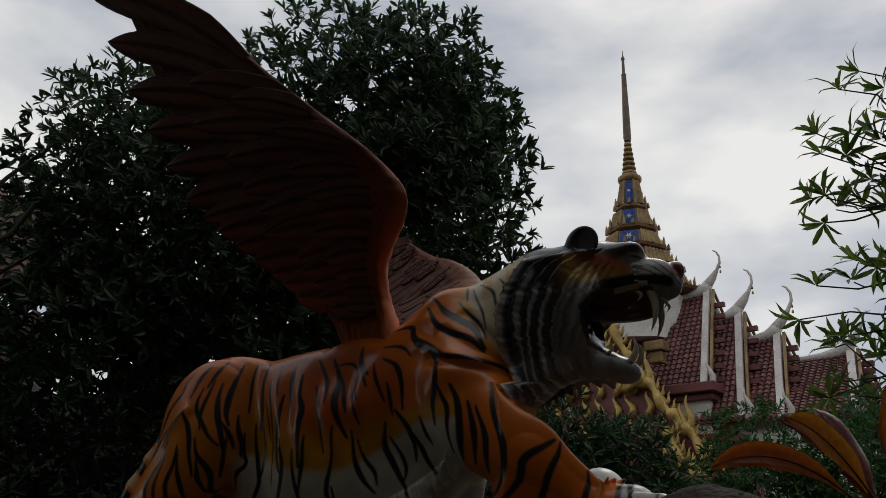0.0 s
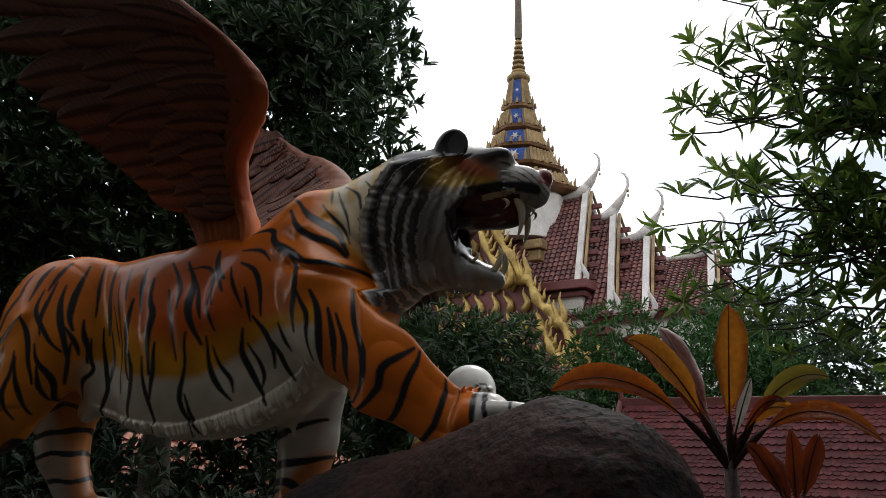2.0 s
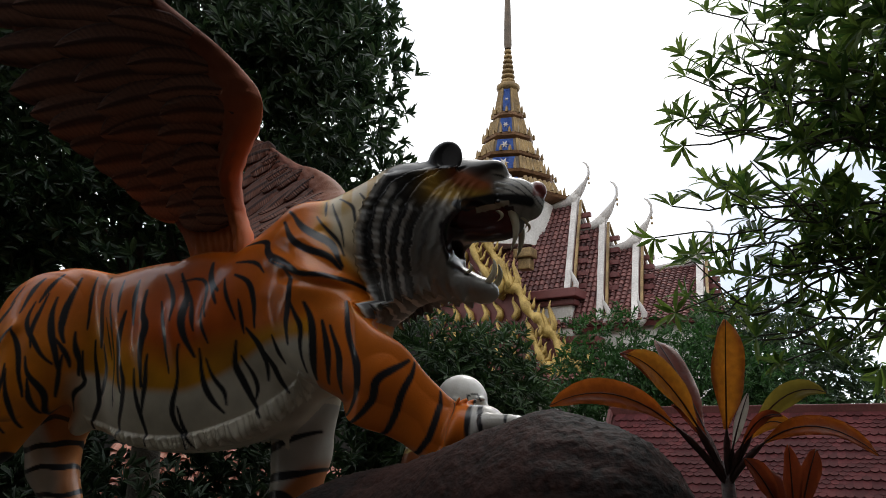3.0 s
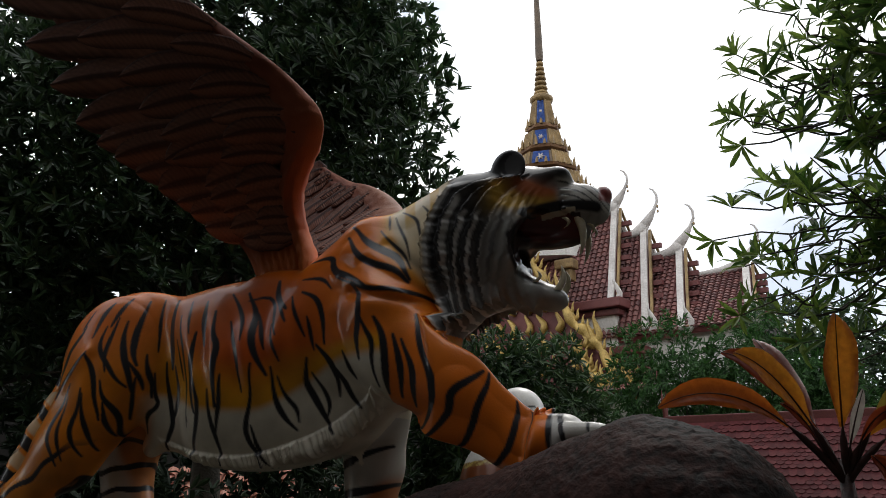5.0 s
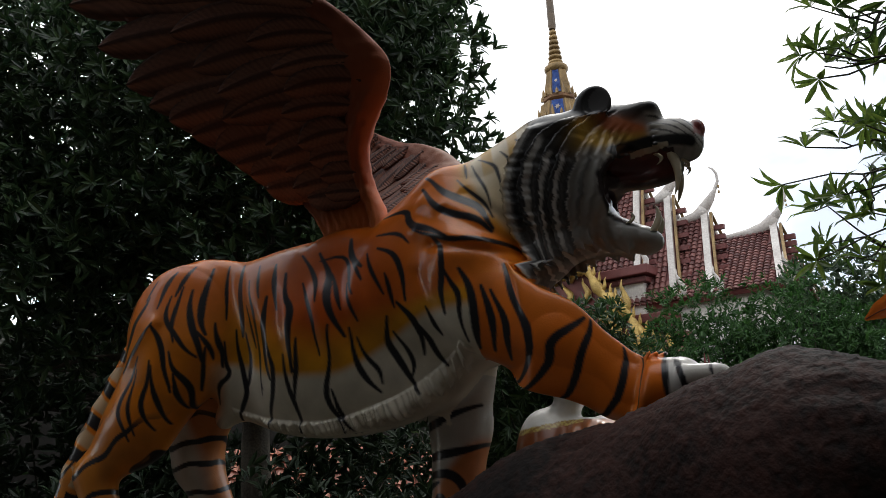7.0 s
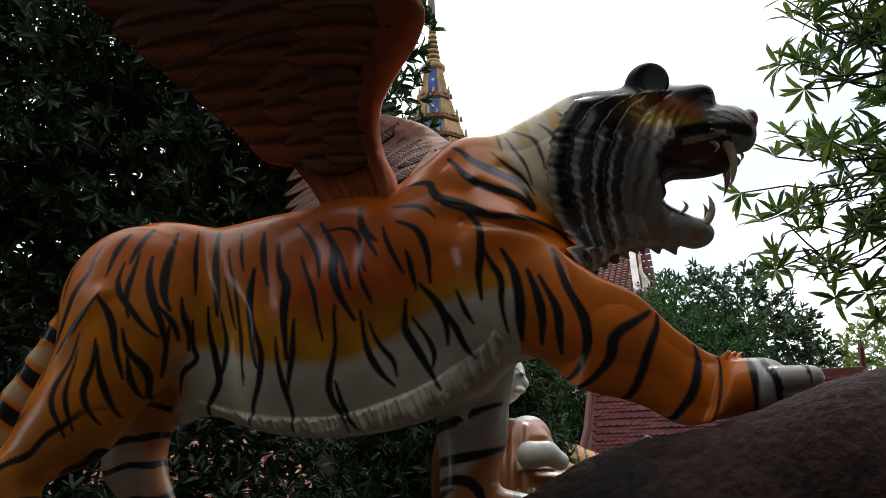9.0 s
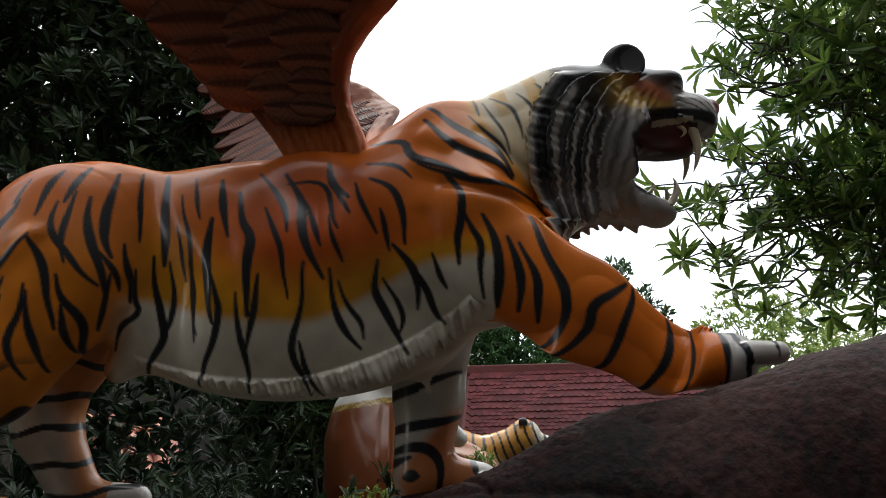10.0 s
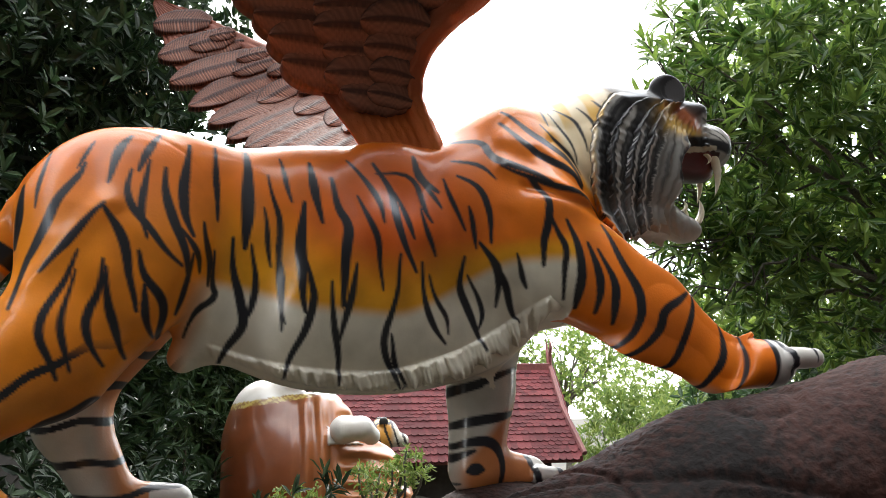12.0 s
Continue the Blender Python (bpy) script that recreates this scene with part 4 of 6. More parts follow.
def tiger_stripes(v, flank, far_leg):
    """Coverage of the black brush strokes: tapered at both ends, drawn on the side of the body."""
    s, d, z = v.T
    s = s + 0.003 * waves(v, 28, 61)
    z = z + 0.003 * waves(v, 22, 62)
    black = np.zeros(len(v))
    side = flank & (np.abs(d) > 0.02)

    def stripe(width, *p, side=side):
        pts = np.array(p).reshape(-1, 2)
        for _ in range(2):
            if len(pts) > 2:
                mid = np.stack([pts[:-1] * 0.75 + pts[1:] * 0.25, pts[:-1] * 0.25 + pts[1:] * 0.75], 1).reshape(-1, 2)
                pts = np.concatenate([pts[:1], mid[1:-1], pts[-1:]])
        near = side & (s > pts[:, 0].min() - 0.05) & (s < pts[:, 0].max() + 0.05) & (z > pts[:, 1].min() - 0.05) & (z < pts[:, 1].max() + 0.05)
        i = np.nonzero(near)[0]
        n = len(pts) - 1
        best = np.zeros(len(i))
        for k in range(n):
            (s0, z0), (s1, z1) = pts[k], pts[k + 1]
            ds, dz = s1 - s0, z1 - z0
            t = np.clip(((s[i] - s0) * ds + (z[i] - z0) * dz) / (ds * ds + dz * dz + 1e-9), 0, 1)
            dist = np.hypot(s[i] - s0 - t * ds, z[i] - z0 - t * dz)
            along = (k + t) / n
            w = 1.04 * width * (0.25 + 0.85 * np.sin(np.pi * np.clip(along * 0.92 + 0.04, 0, 1)) ** 0.7)
            best = np.maximum(best, smooth(w + 0.0035, w - 0.0035, dist))
        black[i] = np.maximum(black[i], best)

    stripe(0.007, -1.67, 2.39, -1.70, 2.31)
    stripe(0.007, -1.57, 2.42, -1.59, 2.31, -1.59, 2.23)
    stripe(0.006, -1.45, 2.45, -1.49, 2.35)
    stripe(0.013, -1.47, 2.37, -1.48, 2.33, -1.53, 2.26, -1.55, 2.18, -1.57, 2.11, -1.60, 2.05, -1.62, 1.92)
    stripe(0.012, -1.64, 2.31, -1.64, 2.21, -1.64, 2.11)
    stripe(0.012, -1.35, 2.48, -1.38, 2.43, -1.40, 2.31)
    stripe(0.012, -1.27, 2.50, -1.30, 2.43, -1.32, 2.36)
    stripe(0.011, -1.34, 2.36, -1.35, 2.30, -1.33, 2.24, -1.28, 2.18, -1.23, 2.11, -1.18, 2.07)
    stripe(0.013, -1.40, 2.24, -1.45, 2.18, -1.50, 2.10, -1.55, 2.03)
    stripe(0.013, -1.40, 2.23, -1.36, 2.17, -1.33, 2.09, -1.30, 1.93)
    stripe(0.011, -1.29, 2.40, -1.30, 2.30, -1.30, 2.22, -1.28, 2.14)
    stripe(0.014, -1.18, 2.49, -1.18, 2.39, -1.19, 2.31, -1.18, 2.23, -1.15, 2.17)
    stripe(0.010, -1.10, 2.50, -1.09, 2.37, -1.08, 2.24)
    stripe(0.018, -1.00, 2.50, -0.99, 2.37, -0.99, 2.23, -0.99, 2.16)
    stripe(0.008, -0.89, 2.48, -0.87, 2.40, -0.85, 2.32)
    stripe(0.014, -0.79, 2.47, -0.78, 2.38, -0.75, 2.25)
    stripe(0.009, -0.93, 2.41, -0.91, 2.33, -0.89, 2.26, -0.88, 2.16, -0.89, 2.05, -0.86, 1.92)
    stripe(0.008, -0.94, 2.29, -0.92, 2.18, -0.91, 2.10)
    stripe(0.016, -0.81, 2.32, -0.82, 2.24, -0.82, 2.16, -0.81, 2.05, -0.79, 1.96)
    stripe(0.016, -0.72, 2.41, -0.70, 2.30, -0.66, 2.25, -0.67, 2.17, -0.67, 2.06, -0.67, 1.98)
    stripe(0.010, -0.66, 2.50, -0.60, 2.42, -0.55, 2.34, -0.54, 2.27)
    stripe(0.014, -0.57, 2.49, -0.51, 2.39, -0.50, 2.30, -0.47, 2.20, -0.42, 2.11)
    stripe(0.010, -0.50, 2.38, -0.45, 2.28, -0.43, 2.22)
    stripe(0.010, -0.63, 2.36, -0.59, 2.29, -0.55, 2.19, -0.54, 2.04)
    stripe(0.009, -0.56, 2.45, -0.43, 2.46, -0.40, 2.33, -0.37, 2.28)
    stripe(0.008, -0.42, 2.46, -0.34, 2.33)
    stripe(0.014, -0.42, 2.53, -0.41, 2.44, -0.35, 2.39)
    stripe(0.008, -0.41, 2.33, -0.38, 2.23, -0.36, 2.16)
    stripe(0.013, -1.24, 2.38, -1.24, 2.30, -1.21, 2.21, -1.17, 2.12, -1.16, 2.03)
    stripe(0.009, -1.19, 2.19, -1.14, 2.13, -1.13, 2.06)
    stripe(0.010, -1.12, 2.22, -1.11, 2.14, -1.10, 2.09, -1.10, 2.03)
    stripe(0.011, -1.46, 2.09, -1.48, 2.01, -1.52, 1.92, -1.53, 1.85, -1.50, 1.78, -1.48, 1.73)
    stripe(0.009, -1.46, 2.03, -1.48, 1.90, -1.47, 1.82, -1.45, 1.75)
    stripe(0.011, -1.39, 2.07, -1.39, 1.98, -1.42, 1.90, -1.41, 1.83, -1.37, 1.77)
    stripe(0.011, -1.38, 2.05, -1.37, 1.94, -1.34, 1.86, -1.32, 1.80)
    stripe(0.013, -1.30, 2.10, -1.28, 2.03, -1.23, 1.97, -1.22, 1.92, -1.24, 1.86)
    stripe(0.011, -1.28, 2.01, -1.28, 1.93, -1.25, 1.86)
    stripe(0.008, -1.15, 2.11, -1.17, 1.99, -1.19, 1.93)
    stripe(0.011, -0.19, 2.19, -0.11, 2.08, -0.06, 1.99, -0.03, 1.95)
    stripe(0.008, -0.08, 2.17, -0.06, 2.10, -0.03, 2.06)
    stripe(0.010, 0.02, 2.32, 0.05, 2.25, 0.08, 2.19, 0.07, 2.11, 0.09, 2.02)
    stripe(0.015, 0.09, 2.29, 0.12, 2.21, 0.13, 2.11, 0.13, 2.03, 0.13, 1.99)
    stripe(0.015, 0.16, 2.21, 0.19, 2.13, 0.20, 2.05, 0.19, 1.97)
    stripe(0.013, 0.20, 2.19, 0.25, 2.09, 0.25, 1.99, 0.25, 1.93)
    stripe(0.015, 0.244, 2.287, 0.26, 2.24, 0.31, 2.09, 0.33, 2.01, 0.33, 1.95, 0.31, 1.9, 0.273, 1.807)
    stripe(0.015, 0.535, 2.042, 0.49, 2.02, 0.41, 1.98, 0.4, 1.91, 0.36, 1.86, 0.298, 1.782)
    stripe(0.013, 0.562, 2.035, 0.54, 1.99, 0.49, 1.89, 0.47, 1.8, 0.448, 1.702)
    stripe(0.013, 0.662, 1.929, 0.65, 1.88, 0.63, 1.8, 0.6, 1.74, 0.555, 1.651)
    stripe(0.011, 0.73, 1.89, 0.73, 1.84, 0.73, 1.76, 0.73, 1.66)
    stripe(0.011, 0.86, 1.91, 0.86, 1.86, 0.86, 1.8, 0.86, 1.7)
    stripe(0.015, -0.28, 2.60, -0.17, 2.61, -0.15, 2.53, -0.05, 2.49, 0.06, 2.42)
    stripe(0.008, -0.30, 2.51, -0.19, 2.50, -0.14, 2.45)
    stripe(0.008, -0.33, 2.44, -0.31, 2.37, -0.26, 2.25)
    stripe(0.012, -0.28, 2.45, -0.20, 2.41, -0.18, 2.31, -0.17, 2.21)
    stripe(0.008, -0.25, 2.33, -0.22, 2.19)
    # curved bands and a knee spot on the standing front leg
    stripe(0.014, -0.30, 1.715, -0.16, 1.721, -0.045, 1.774, 0.06, 1.80, side=far_leg)
    stripe(0.010, -0.30, 1.68, -0.20, 1.70, -0.10, 1.73, side=far_leg)
    stripe(0.016, -0.30, 1.565, -0.163, 1.598, -0.015, 1.627, 0.07, 1.64, side=far_leg)
    stripe(0.018, -0.25, 1.49, -0.142, 1.536, -0.064, 1.531, -0.02, 1.473, -0.034, 1.36, side=far_leg)
    stripe(0.014, -0.30, 1.40, -0.21, 1.468, -0.13, 1.50, side=far_leg)
    stripe(0.020, -0.150, 1.428, -0.127, 1.436, -0.105, 1.432, side=far_leg)
    stripe(0.010, -0.27, 1.36, -0.17, 1.38, side=far_leg)
    stripe(0.012, -0.28, 1.83, -0.12, 1.86, 0.02, 1.90, side=far_leg)
    # belly strokes
    stripe(0.014, -1.03, 2.19, -1.03, 2.09, -1.00, 2.01, -0.98, 1.94, -0.99, 1.90, -1.04, 1.84, -1.05, 1.79)
    stripe(0.010, -0.97, 2.17, -0.95, 2.04, -0.96, 1.97, -0.98, 1.93)
    stripe(0.012, -0.81, 2.14, -0.78, 2.05, -0.76, 2.00, -0.79, 1.90, -0.83, 1.81, -0.85, 1.75)
    stripe(0.011, -0.71, 2.06, -0.70, 1.92, -0.68, 1.85, -0.67, 1.73)
    stripe(0.011, -0.63, 2.12, -0.65, 1.98, -0.68, 1.86)
    stripe(0.012, -0.48, 2.16, -0.49, 1.99, -0.53, 1.89, -0.52, 1.83, -0.48, 1.77, -0.46, 1.72)
    stripe(0.010, -0.50, 1.90, -0.48, 1.80, -0.43, 1.72)
    stripe(0.011, -0.40, 2.14, -0.38, 1.99, -0.35, 1.92, -0.30, 1.87)
    stripe(0.008, -0.37, 2.10, -0.34, 2.01, -0.30, 1.95, -0.29, 1.90)
    stripe(0.013, -0.26, 2.16, -0.27, 2.07, -0.24, 2.00, -0.19, 1.93, -0.15, 1.85)
    stripe(0.009, -0.24, 2.10, -0.19, 2.02, -0.16, 1.96, -0.18, 1.91)
    stripe(0.012, -0.21, 2.21, -0.13, 2.12, -0.12, 2.00)
    stripe(0.009, -1.09, 2.14, -1.09, 2.04, -1.07, 2.00, -1.14, 1.95, -1.16, 1.88)
    stripe(0.010, -0.89, 2.17, -0.87, 2.04, -0.87, 1.90)
    # neck strokes
    stripe(0.007, 0.15, 2.79, 0.19, 2.76, 0.225, 2.73, 0.235, 2.67, 0.245, 2.60)
    stripe(0.006, 0.12, 2.76, 0.145, 2.69, 0.177, 2.63, 0.20, 2.54)
    stripe(0.006, 0.085, 2.78, 0.10, 2.69)
    stripe(0.007, 0.06, 2.69, 0.13, 2.61, 0.175, 2.56, 0.21, 2.50)
    stripe(0.006, 0.25, 2.80, 0.285, 2.74, 0.29, 2.68)
    stripe(0.006, 0.32, 2.84, 0.345, 2.79)
    stripe(0.014, -0.08, 2.73, -0.02, 2.66, 0.09, 2.595, 0.16, 2.545, 0.21, 2.455)
    stripe(0.014, -0.10, 2.68, -0.046, 2.605, 0.043, 2.537, 0.159, 2.50, 0.205, 2.445)
    stripe(0.010, -0.12, 2.50, -0.03, 2.452, 0.05, 2.417, 0.177, 2.415, 0.27, 2.37, 0.33, 2.325)
    stripe(0.014, -0.03, 2.45, 0.025, 2.382, 0.021, 2.296, 0.002, 2.211, 0.003, 2.128)
    return black


def tiger_paint(v):
    s, d, z = v.T
    ad = np.abs(d)
    n1, n2, n3 = waves(v, 6, 31), waves(v, 25, 32), waves(v, 60, 33)

    def over(out, colour, t):
        t = np.clip(t, 0, 1)[:, None]
        return out * (1 - t) + np.array(colour)[None] * t

    out = np.array((0.80, 0.185, 0.006))[None] + np.array((0.07, 0.035, 0.003))[None] * n1[:, None]
    near_leg = (d < -0.10) & (s > 0.12) & (z < 2.25 - 0.1 * (s - 0.3))
    far_leg = (d > 0.03) & (z < 1.92) & (s > -0.35)
    far_hind = (d > 0.05) & (z < 1.95) & (s < -1.05)
    # amber band above a white belly
    low = 1.985 + 0.165 * smooth(-0.5, -0.05, s) + 0.012 * n1 + 0.05 * smooth(-0.75, -1.1, s)
    out = over(out, (0.90, 0.43, 0.012), smooth(low + 0.36 - 0.27 * smooth(-0.45, -0.05, s) + 0.05 * n1, low + 0.03, z) * 0.85 * (1 - near_leg) * (1 - 0.7 * smooth(-1.0, -1.15, s)))
    hip = smooth(-1.02, -1.14, s + 0.35 * (2.1 - z)) * (d < 0.05)
    white = smooth(low + 0.025, low - 0.025, z) * (1 - near_leg) * (1 - hip)
    out = over(out, (0.84, 0.78, 0.64), white)
    # legs: pale insides, dull orange at the feet
    out = over(out, (0.66, 0.28, 0.03), near_leg * smooth(0.03, -0.08, z - (1.99 - 0.50 * s)) * 0.7)
    out = over(out, (0.62, 0.56, 0.46), near_leg * smooth(0.03, -0.03, z - (1.92 - 0.36 * s)) * (s < 0.75))
    out = over(out, (0.60, 0.58, 0.52), (far_leg | far_hind) * 1.0)
    out = over(out, (0.58, 0.17, 0.02), far_leg * smooth(-0.03, 0.04, s + 1.04 * (1.616 - z) * smooth(1.2, 1.5, z) * 0.9 + 0.03) * smooth(1.70, 1.62, z) * 0.9)
    out = over(out, (0.55, 0.17, 0.02), far_hind * smooth(-1.42, -1.34, s + 0.25 * (z - 1.5)) * 0.9)
    out = over(out, (0.58, 0.34, 0.10), hip * smooth(1.80, 1.60, z) * 0.3)
    paw = ((s > 0.86) & (z < 2.0) & (d < 0)) | ((s > 0.10) & (z < 1.5) & (d > 0)) | ((s > -1.24) & (z < 1.48) & far_hind)
    out = over(out, (0.66, 0.64, 0.60), paw * 1.0)
    # cream neck with amber streaks
    border = np.maximum(-0.035 + 0.94 * (2.736 - z), 0.06 + 0.02 * n1)
    neck = smooth(-0.02, 0.04, s - border + 0.010 * n2) * (z > 2.22) * (1 - near_leg)
    out = over(out, (0.74, 0.36, 0.03), smooth(-0.06, 0.02, s - border) * (z > 2.25) * (1 - near_leg) * 0.8)
    out = over(out, (0.74, 0.62, 0.42), neck * smooth(0.0, 0.07, s - border + 0.02 * n2))
    tuft = smooth(0.0, 0.6, np.sin(s * 60 + 12 * z + 2.5 * n1)) * smooth(2.58, 2.78, z + 0.05 * n2)
    out = over(out, (0.66, 0.38, 0.05), neck * tuft * 0.85)
    flank = ~(far_leg | far_hind)
    black = tiger_stripes(v, flank, far_leg)
    shank = hip * smooth(1.86, 1.78, z) * smooth(0.72, 0.84, np.sin((z - 0.55 * s + 0.02 * n2) * 2 * np.pi / 0.15))
    black = np.maximum(black, shank)
    # rings on the far legs, the tail and the toes
    ring = np.sin((z + 0.10 * s * np.sign(s + 0.7) + 0.014 * n2) * 2 * np.pi / 0.115)
    black = np.maximum(black, far_hind * smooth(0.70, 0.82, ring) * smooth(1.95, 1.85, z))
    tail = (s + 0.72 * (z - 2.2) < -1.66) & (z < 2.30) & (ad < 0.12) & (s < -1.66)
    ring = np.sin((z + s * 0.72 + 0.01 * n2) * 2 * np.pi / 0.21)
    out = over(out, (0.66, 0.55, 0.36), tail * smooth(0.0, -0.5, ring) * (z < 2.1) * 0.8)
    black = np.maximum(black, tail * smooth(0.35, 0.55, ring))
    ring = np.sin((s + 0.25 * (z - 1.8)) * 2 * np.pi / 0.10 + 0.5)
    black = np.maximum(black, ((s > 0.84) & (z < 2.0) & (d < 0)) * smooth(0.72, 0.85, ring) * (s < 1.01))
    black = np.maximum(black, ((s > 0.04) & (z < 1.5) & (d > 0)) * smooth(0.6, 0.8, ring))
    # head
    w, saw, mask = ruff_rings(v)
    head = smooth(-0.2, 0.05, w) * (z > 2.24) * (1 - near_leg)
    out = over(out, (0.33, 0.32, 0.30), head)
    black *= 1 - head
    # ruff: pale rims, black undersides
    band = smooth(0.26, 0.42, saw + 0.06 * n2) * (1 - 0.10 * np.exp(-((saw - 0.62) / 0.12) ** 2))
    band = np.where(w < 0.55, smooth(0.10, 0.20, w) * (0.80 + 0.2 * (w > 0.3)), band)
    out = over(out, (0.55, 0.54, 0.52), head * smooth(4.1, 3.9, w))
    out = over(out, (0.013, 0.014, 0.018), head * smooth(4.1, 3.95, w) * band * (0.97 - 0.2 * smooth(2.5, 2.35, z)))
    # streaked cheek, darker towards the ruff
    streak = smooth(0.1, 0.9, np.sin(w * 7 + 2 * np.sin(z * 14) + 0.8 * n2))
    fade = smooth(7.2, 4.4, w) * smooth(4.0, 4.2, w)
    out = over(out, (0.040, 0.040, 0.044), head * fade * (0.42 + 0.40 * streak) * smooth(2.36, 2.52, z))
    out = over(out, (0.10, 0.10, 0.10), head * smooth(4.0, 4.2, w) * streak * 0.22 * np.clip(0.5 + n2, 0, 1))
    # dark crown, amber and rust round the eye
    top = z - 0.45 * np.clip(0.2 - ad, 0, 0.2)
    crown = smooth(0.0, 0.06, s - 0.36 + 0.02 * n2 + 0.3 * (z - 2.9)) * smooth(2.795, 2.825, top + 0.010 * n2 + 0.075 * smooth(0.74, 0.62, s) - 0.18 * np.clip(s - 0.85, -0.1, 1)) * (s < 1.0)
    out = over(out, (0.022, 0.021, 0.022), crown * 0.95)
    out = over(out, (0.60, 0.36, 0.05), head * np.exp(-(((s - 0.665) / 0.075) ** 2 + ((z - 2.775 + 0.02 * n2) / 0.058) ** 2)) * 2.0)
    out = over(out, (0.42, 0.10, 0.02), head * np.exp(-(((s - 0.785) / 0.090) ** 2 + ((z - 2.812 + 0.25 * (s - 0.785) + 0.014 * n2) / 0.040) ** 2)) * 2.0)
    out = over(out, (0.60, 0.36, 0.05), head * np.exp(-(((s - 0.80) / 0.09) ** 2 + ((z - 2.765 + 0.012 * n2) / 0.024) ** 2)))
    # muzzle: whisker rows, black lip line, nose
    muzzle = head * smooth(0.865, 0.90, s) * smooth(2.705, 2.735, z) * smooth(2.868, 2.855, z - 0.2 * (0.95 - s))
    out = over(out, (0.52, 0.50, 0.46), muzzle)
    out = over(out, (0.016, 0.016, 0.018), muzzle * smooth(0.45, 0.85, np.sin((z + 0.9 * (s - 0.93) ** 2 * 4 + 0.30 * s + 0.003 * n2) * 2 * np.pi / 0.030)) * 0.85)
    eye = np.exp(-(((s - 0.90) / 0.026) ** 2 + ((z - 2.905) / 0.016) ** 2))
    out = over(out, (0.012, 0.012, 0.012), head * smooth(0.35, 0.6, eye))
    lip = np.minimum(segment(s, z, 0.72, 2.70, 0.88, 2.755), segment(s, z, 0.88, 2.755, 1.03, 2.735))
    out = over(out, (0.012, 0.012, 0.014), head * smooth(0.030, 0.016, lip))
    lip = np.minimum(segment(s, z, 0.66, 2.60, 0.74, 2.50), segment(s, z, 0.74, 2.50, 0.87, 2.455))
    out = over(out, (0.012, 0.012, 0.014), head * smooth(0.024, 0.012, lip) * (ad > 0.05))
    # inside of the mouth
    inside = (z < 2.728 + 0.12 * (s - 0.85)) & (z > 2.49) & (s > 0.69) & (s < 0.965) & ((ad < 0.092) | (segment(s, z, 0.70, 2.575, 0.97, 2.53) < 0.09))
    inside &= (z > 2.50 - 0.25 * (s - 0.75))
    corner = np.hypot((s - 0.815) / 0.158, (z - 2.565) / 0.130)
    out = over(out, (0.020, 0.012, 0.012), head * smooth(1.12, 1.02, corner) * (s < 0.80) * (ad < 0.24))
    inside |= (corner < 1.0) & (ad < 0.10) & (s < 0.9)
    out = over(out, (0.030, 0.008, 0.008), head * inside)
    out = over(out, (0.15, 0.022, 0.018), head * inside * smooth(2.60, 2.64, z) * (ad < 0.08) * 0.8)
    out = over(out, (0.55, 0.48, 0.36), head * (np.abs(z - 2.722 - 0.10 * (s - 0.85)) < 0.010) * (s > 0.80) * (s < 0.95) * (ad > 0.04) * (ad < 0.10))
    out = over(out, (0.26, 0.045, 0.04), head * smooth(1.040, 1.052, s) * smooth(2.755, 2.770, z))
    ear = np.hypot((s - 0.685) / 0.10, (z - 2.945) / 0.085) < 1
    ear &= ad > 0.10
    out = over(out, (0.010, 0.010, 0.012), ear * smooth(2.845, 2.875, z))
    out = over(out, (0.055, 0.053, 0.055), (np.hypot((s - 0.705) / 0.045, (z - 2.93) / 0.05) < 1) & (ad > 0.15) & (z > 2.87))
    out = over(out, (0.012, 0.013, 0.018), black)
    return np.clip(out * (1 + 0.05 * n3[:, None]), 0.006, 0.9)


FLANK = ((-0.49, 2.14, -0.036), (-0.21, 2.08, 0.053), (-0.50, 1.92, -0.026), (-1.21, 2.27, 0.095), (-1.40, 2.26, 0.077), (0.51, 1.98, 0.100), (0.15, 2.63, 0.07), (0.54, 2.75, 0.060),
         (0.75, 2.67, 0.073), (-0.08, 2.21, 0.074), (-0.16, 2.54, 0.065), (-0.42, 2.48, 0.02), (-0.03, 2.42, 0.040), (-1.08, 2.10, 0.07), (-0.64, 2.02, -0.020), (1.02, 1.83, 0.0), (-0.80, 2.36, 0.0), (-1.60, 1.85, 0.09), (-1.65, 1.45, 0.08), (0.25, 2.20, 0.08))


def slim(v):
    """Draw the near flank in where the statue is lean and out at the ribs."""
    s, d, z = v.T
    total, weight = np.zeros(len(v)), np.full(len(v), 1e-4)
    for s0, z0, inward in FLANK:
        w = np.exp(-((s - s0) ** 2 + (z - z0) ** 2) / 0.16 ** 2)
        total += w * inward
        weight += w
    # the leg and the head keep their cores: only their near faces move
    core = 0.24 * smooth(0.15, 0.35, s) * (z < 2.3) + 0.13 * smooth(0.30, 0.45, s) * (z >= 2.3)
    e = total / weight * np.clip((-d - core) / (0.2 - 0.2 * core), 0, 1)
    return v + np.c_[(s + 1.16) / 2.4, np.ones(len(v)), (z - 1.61) / 2.4] * e[:, None]


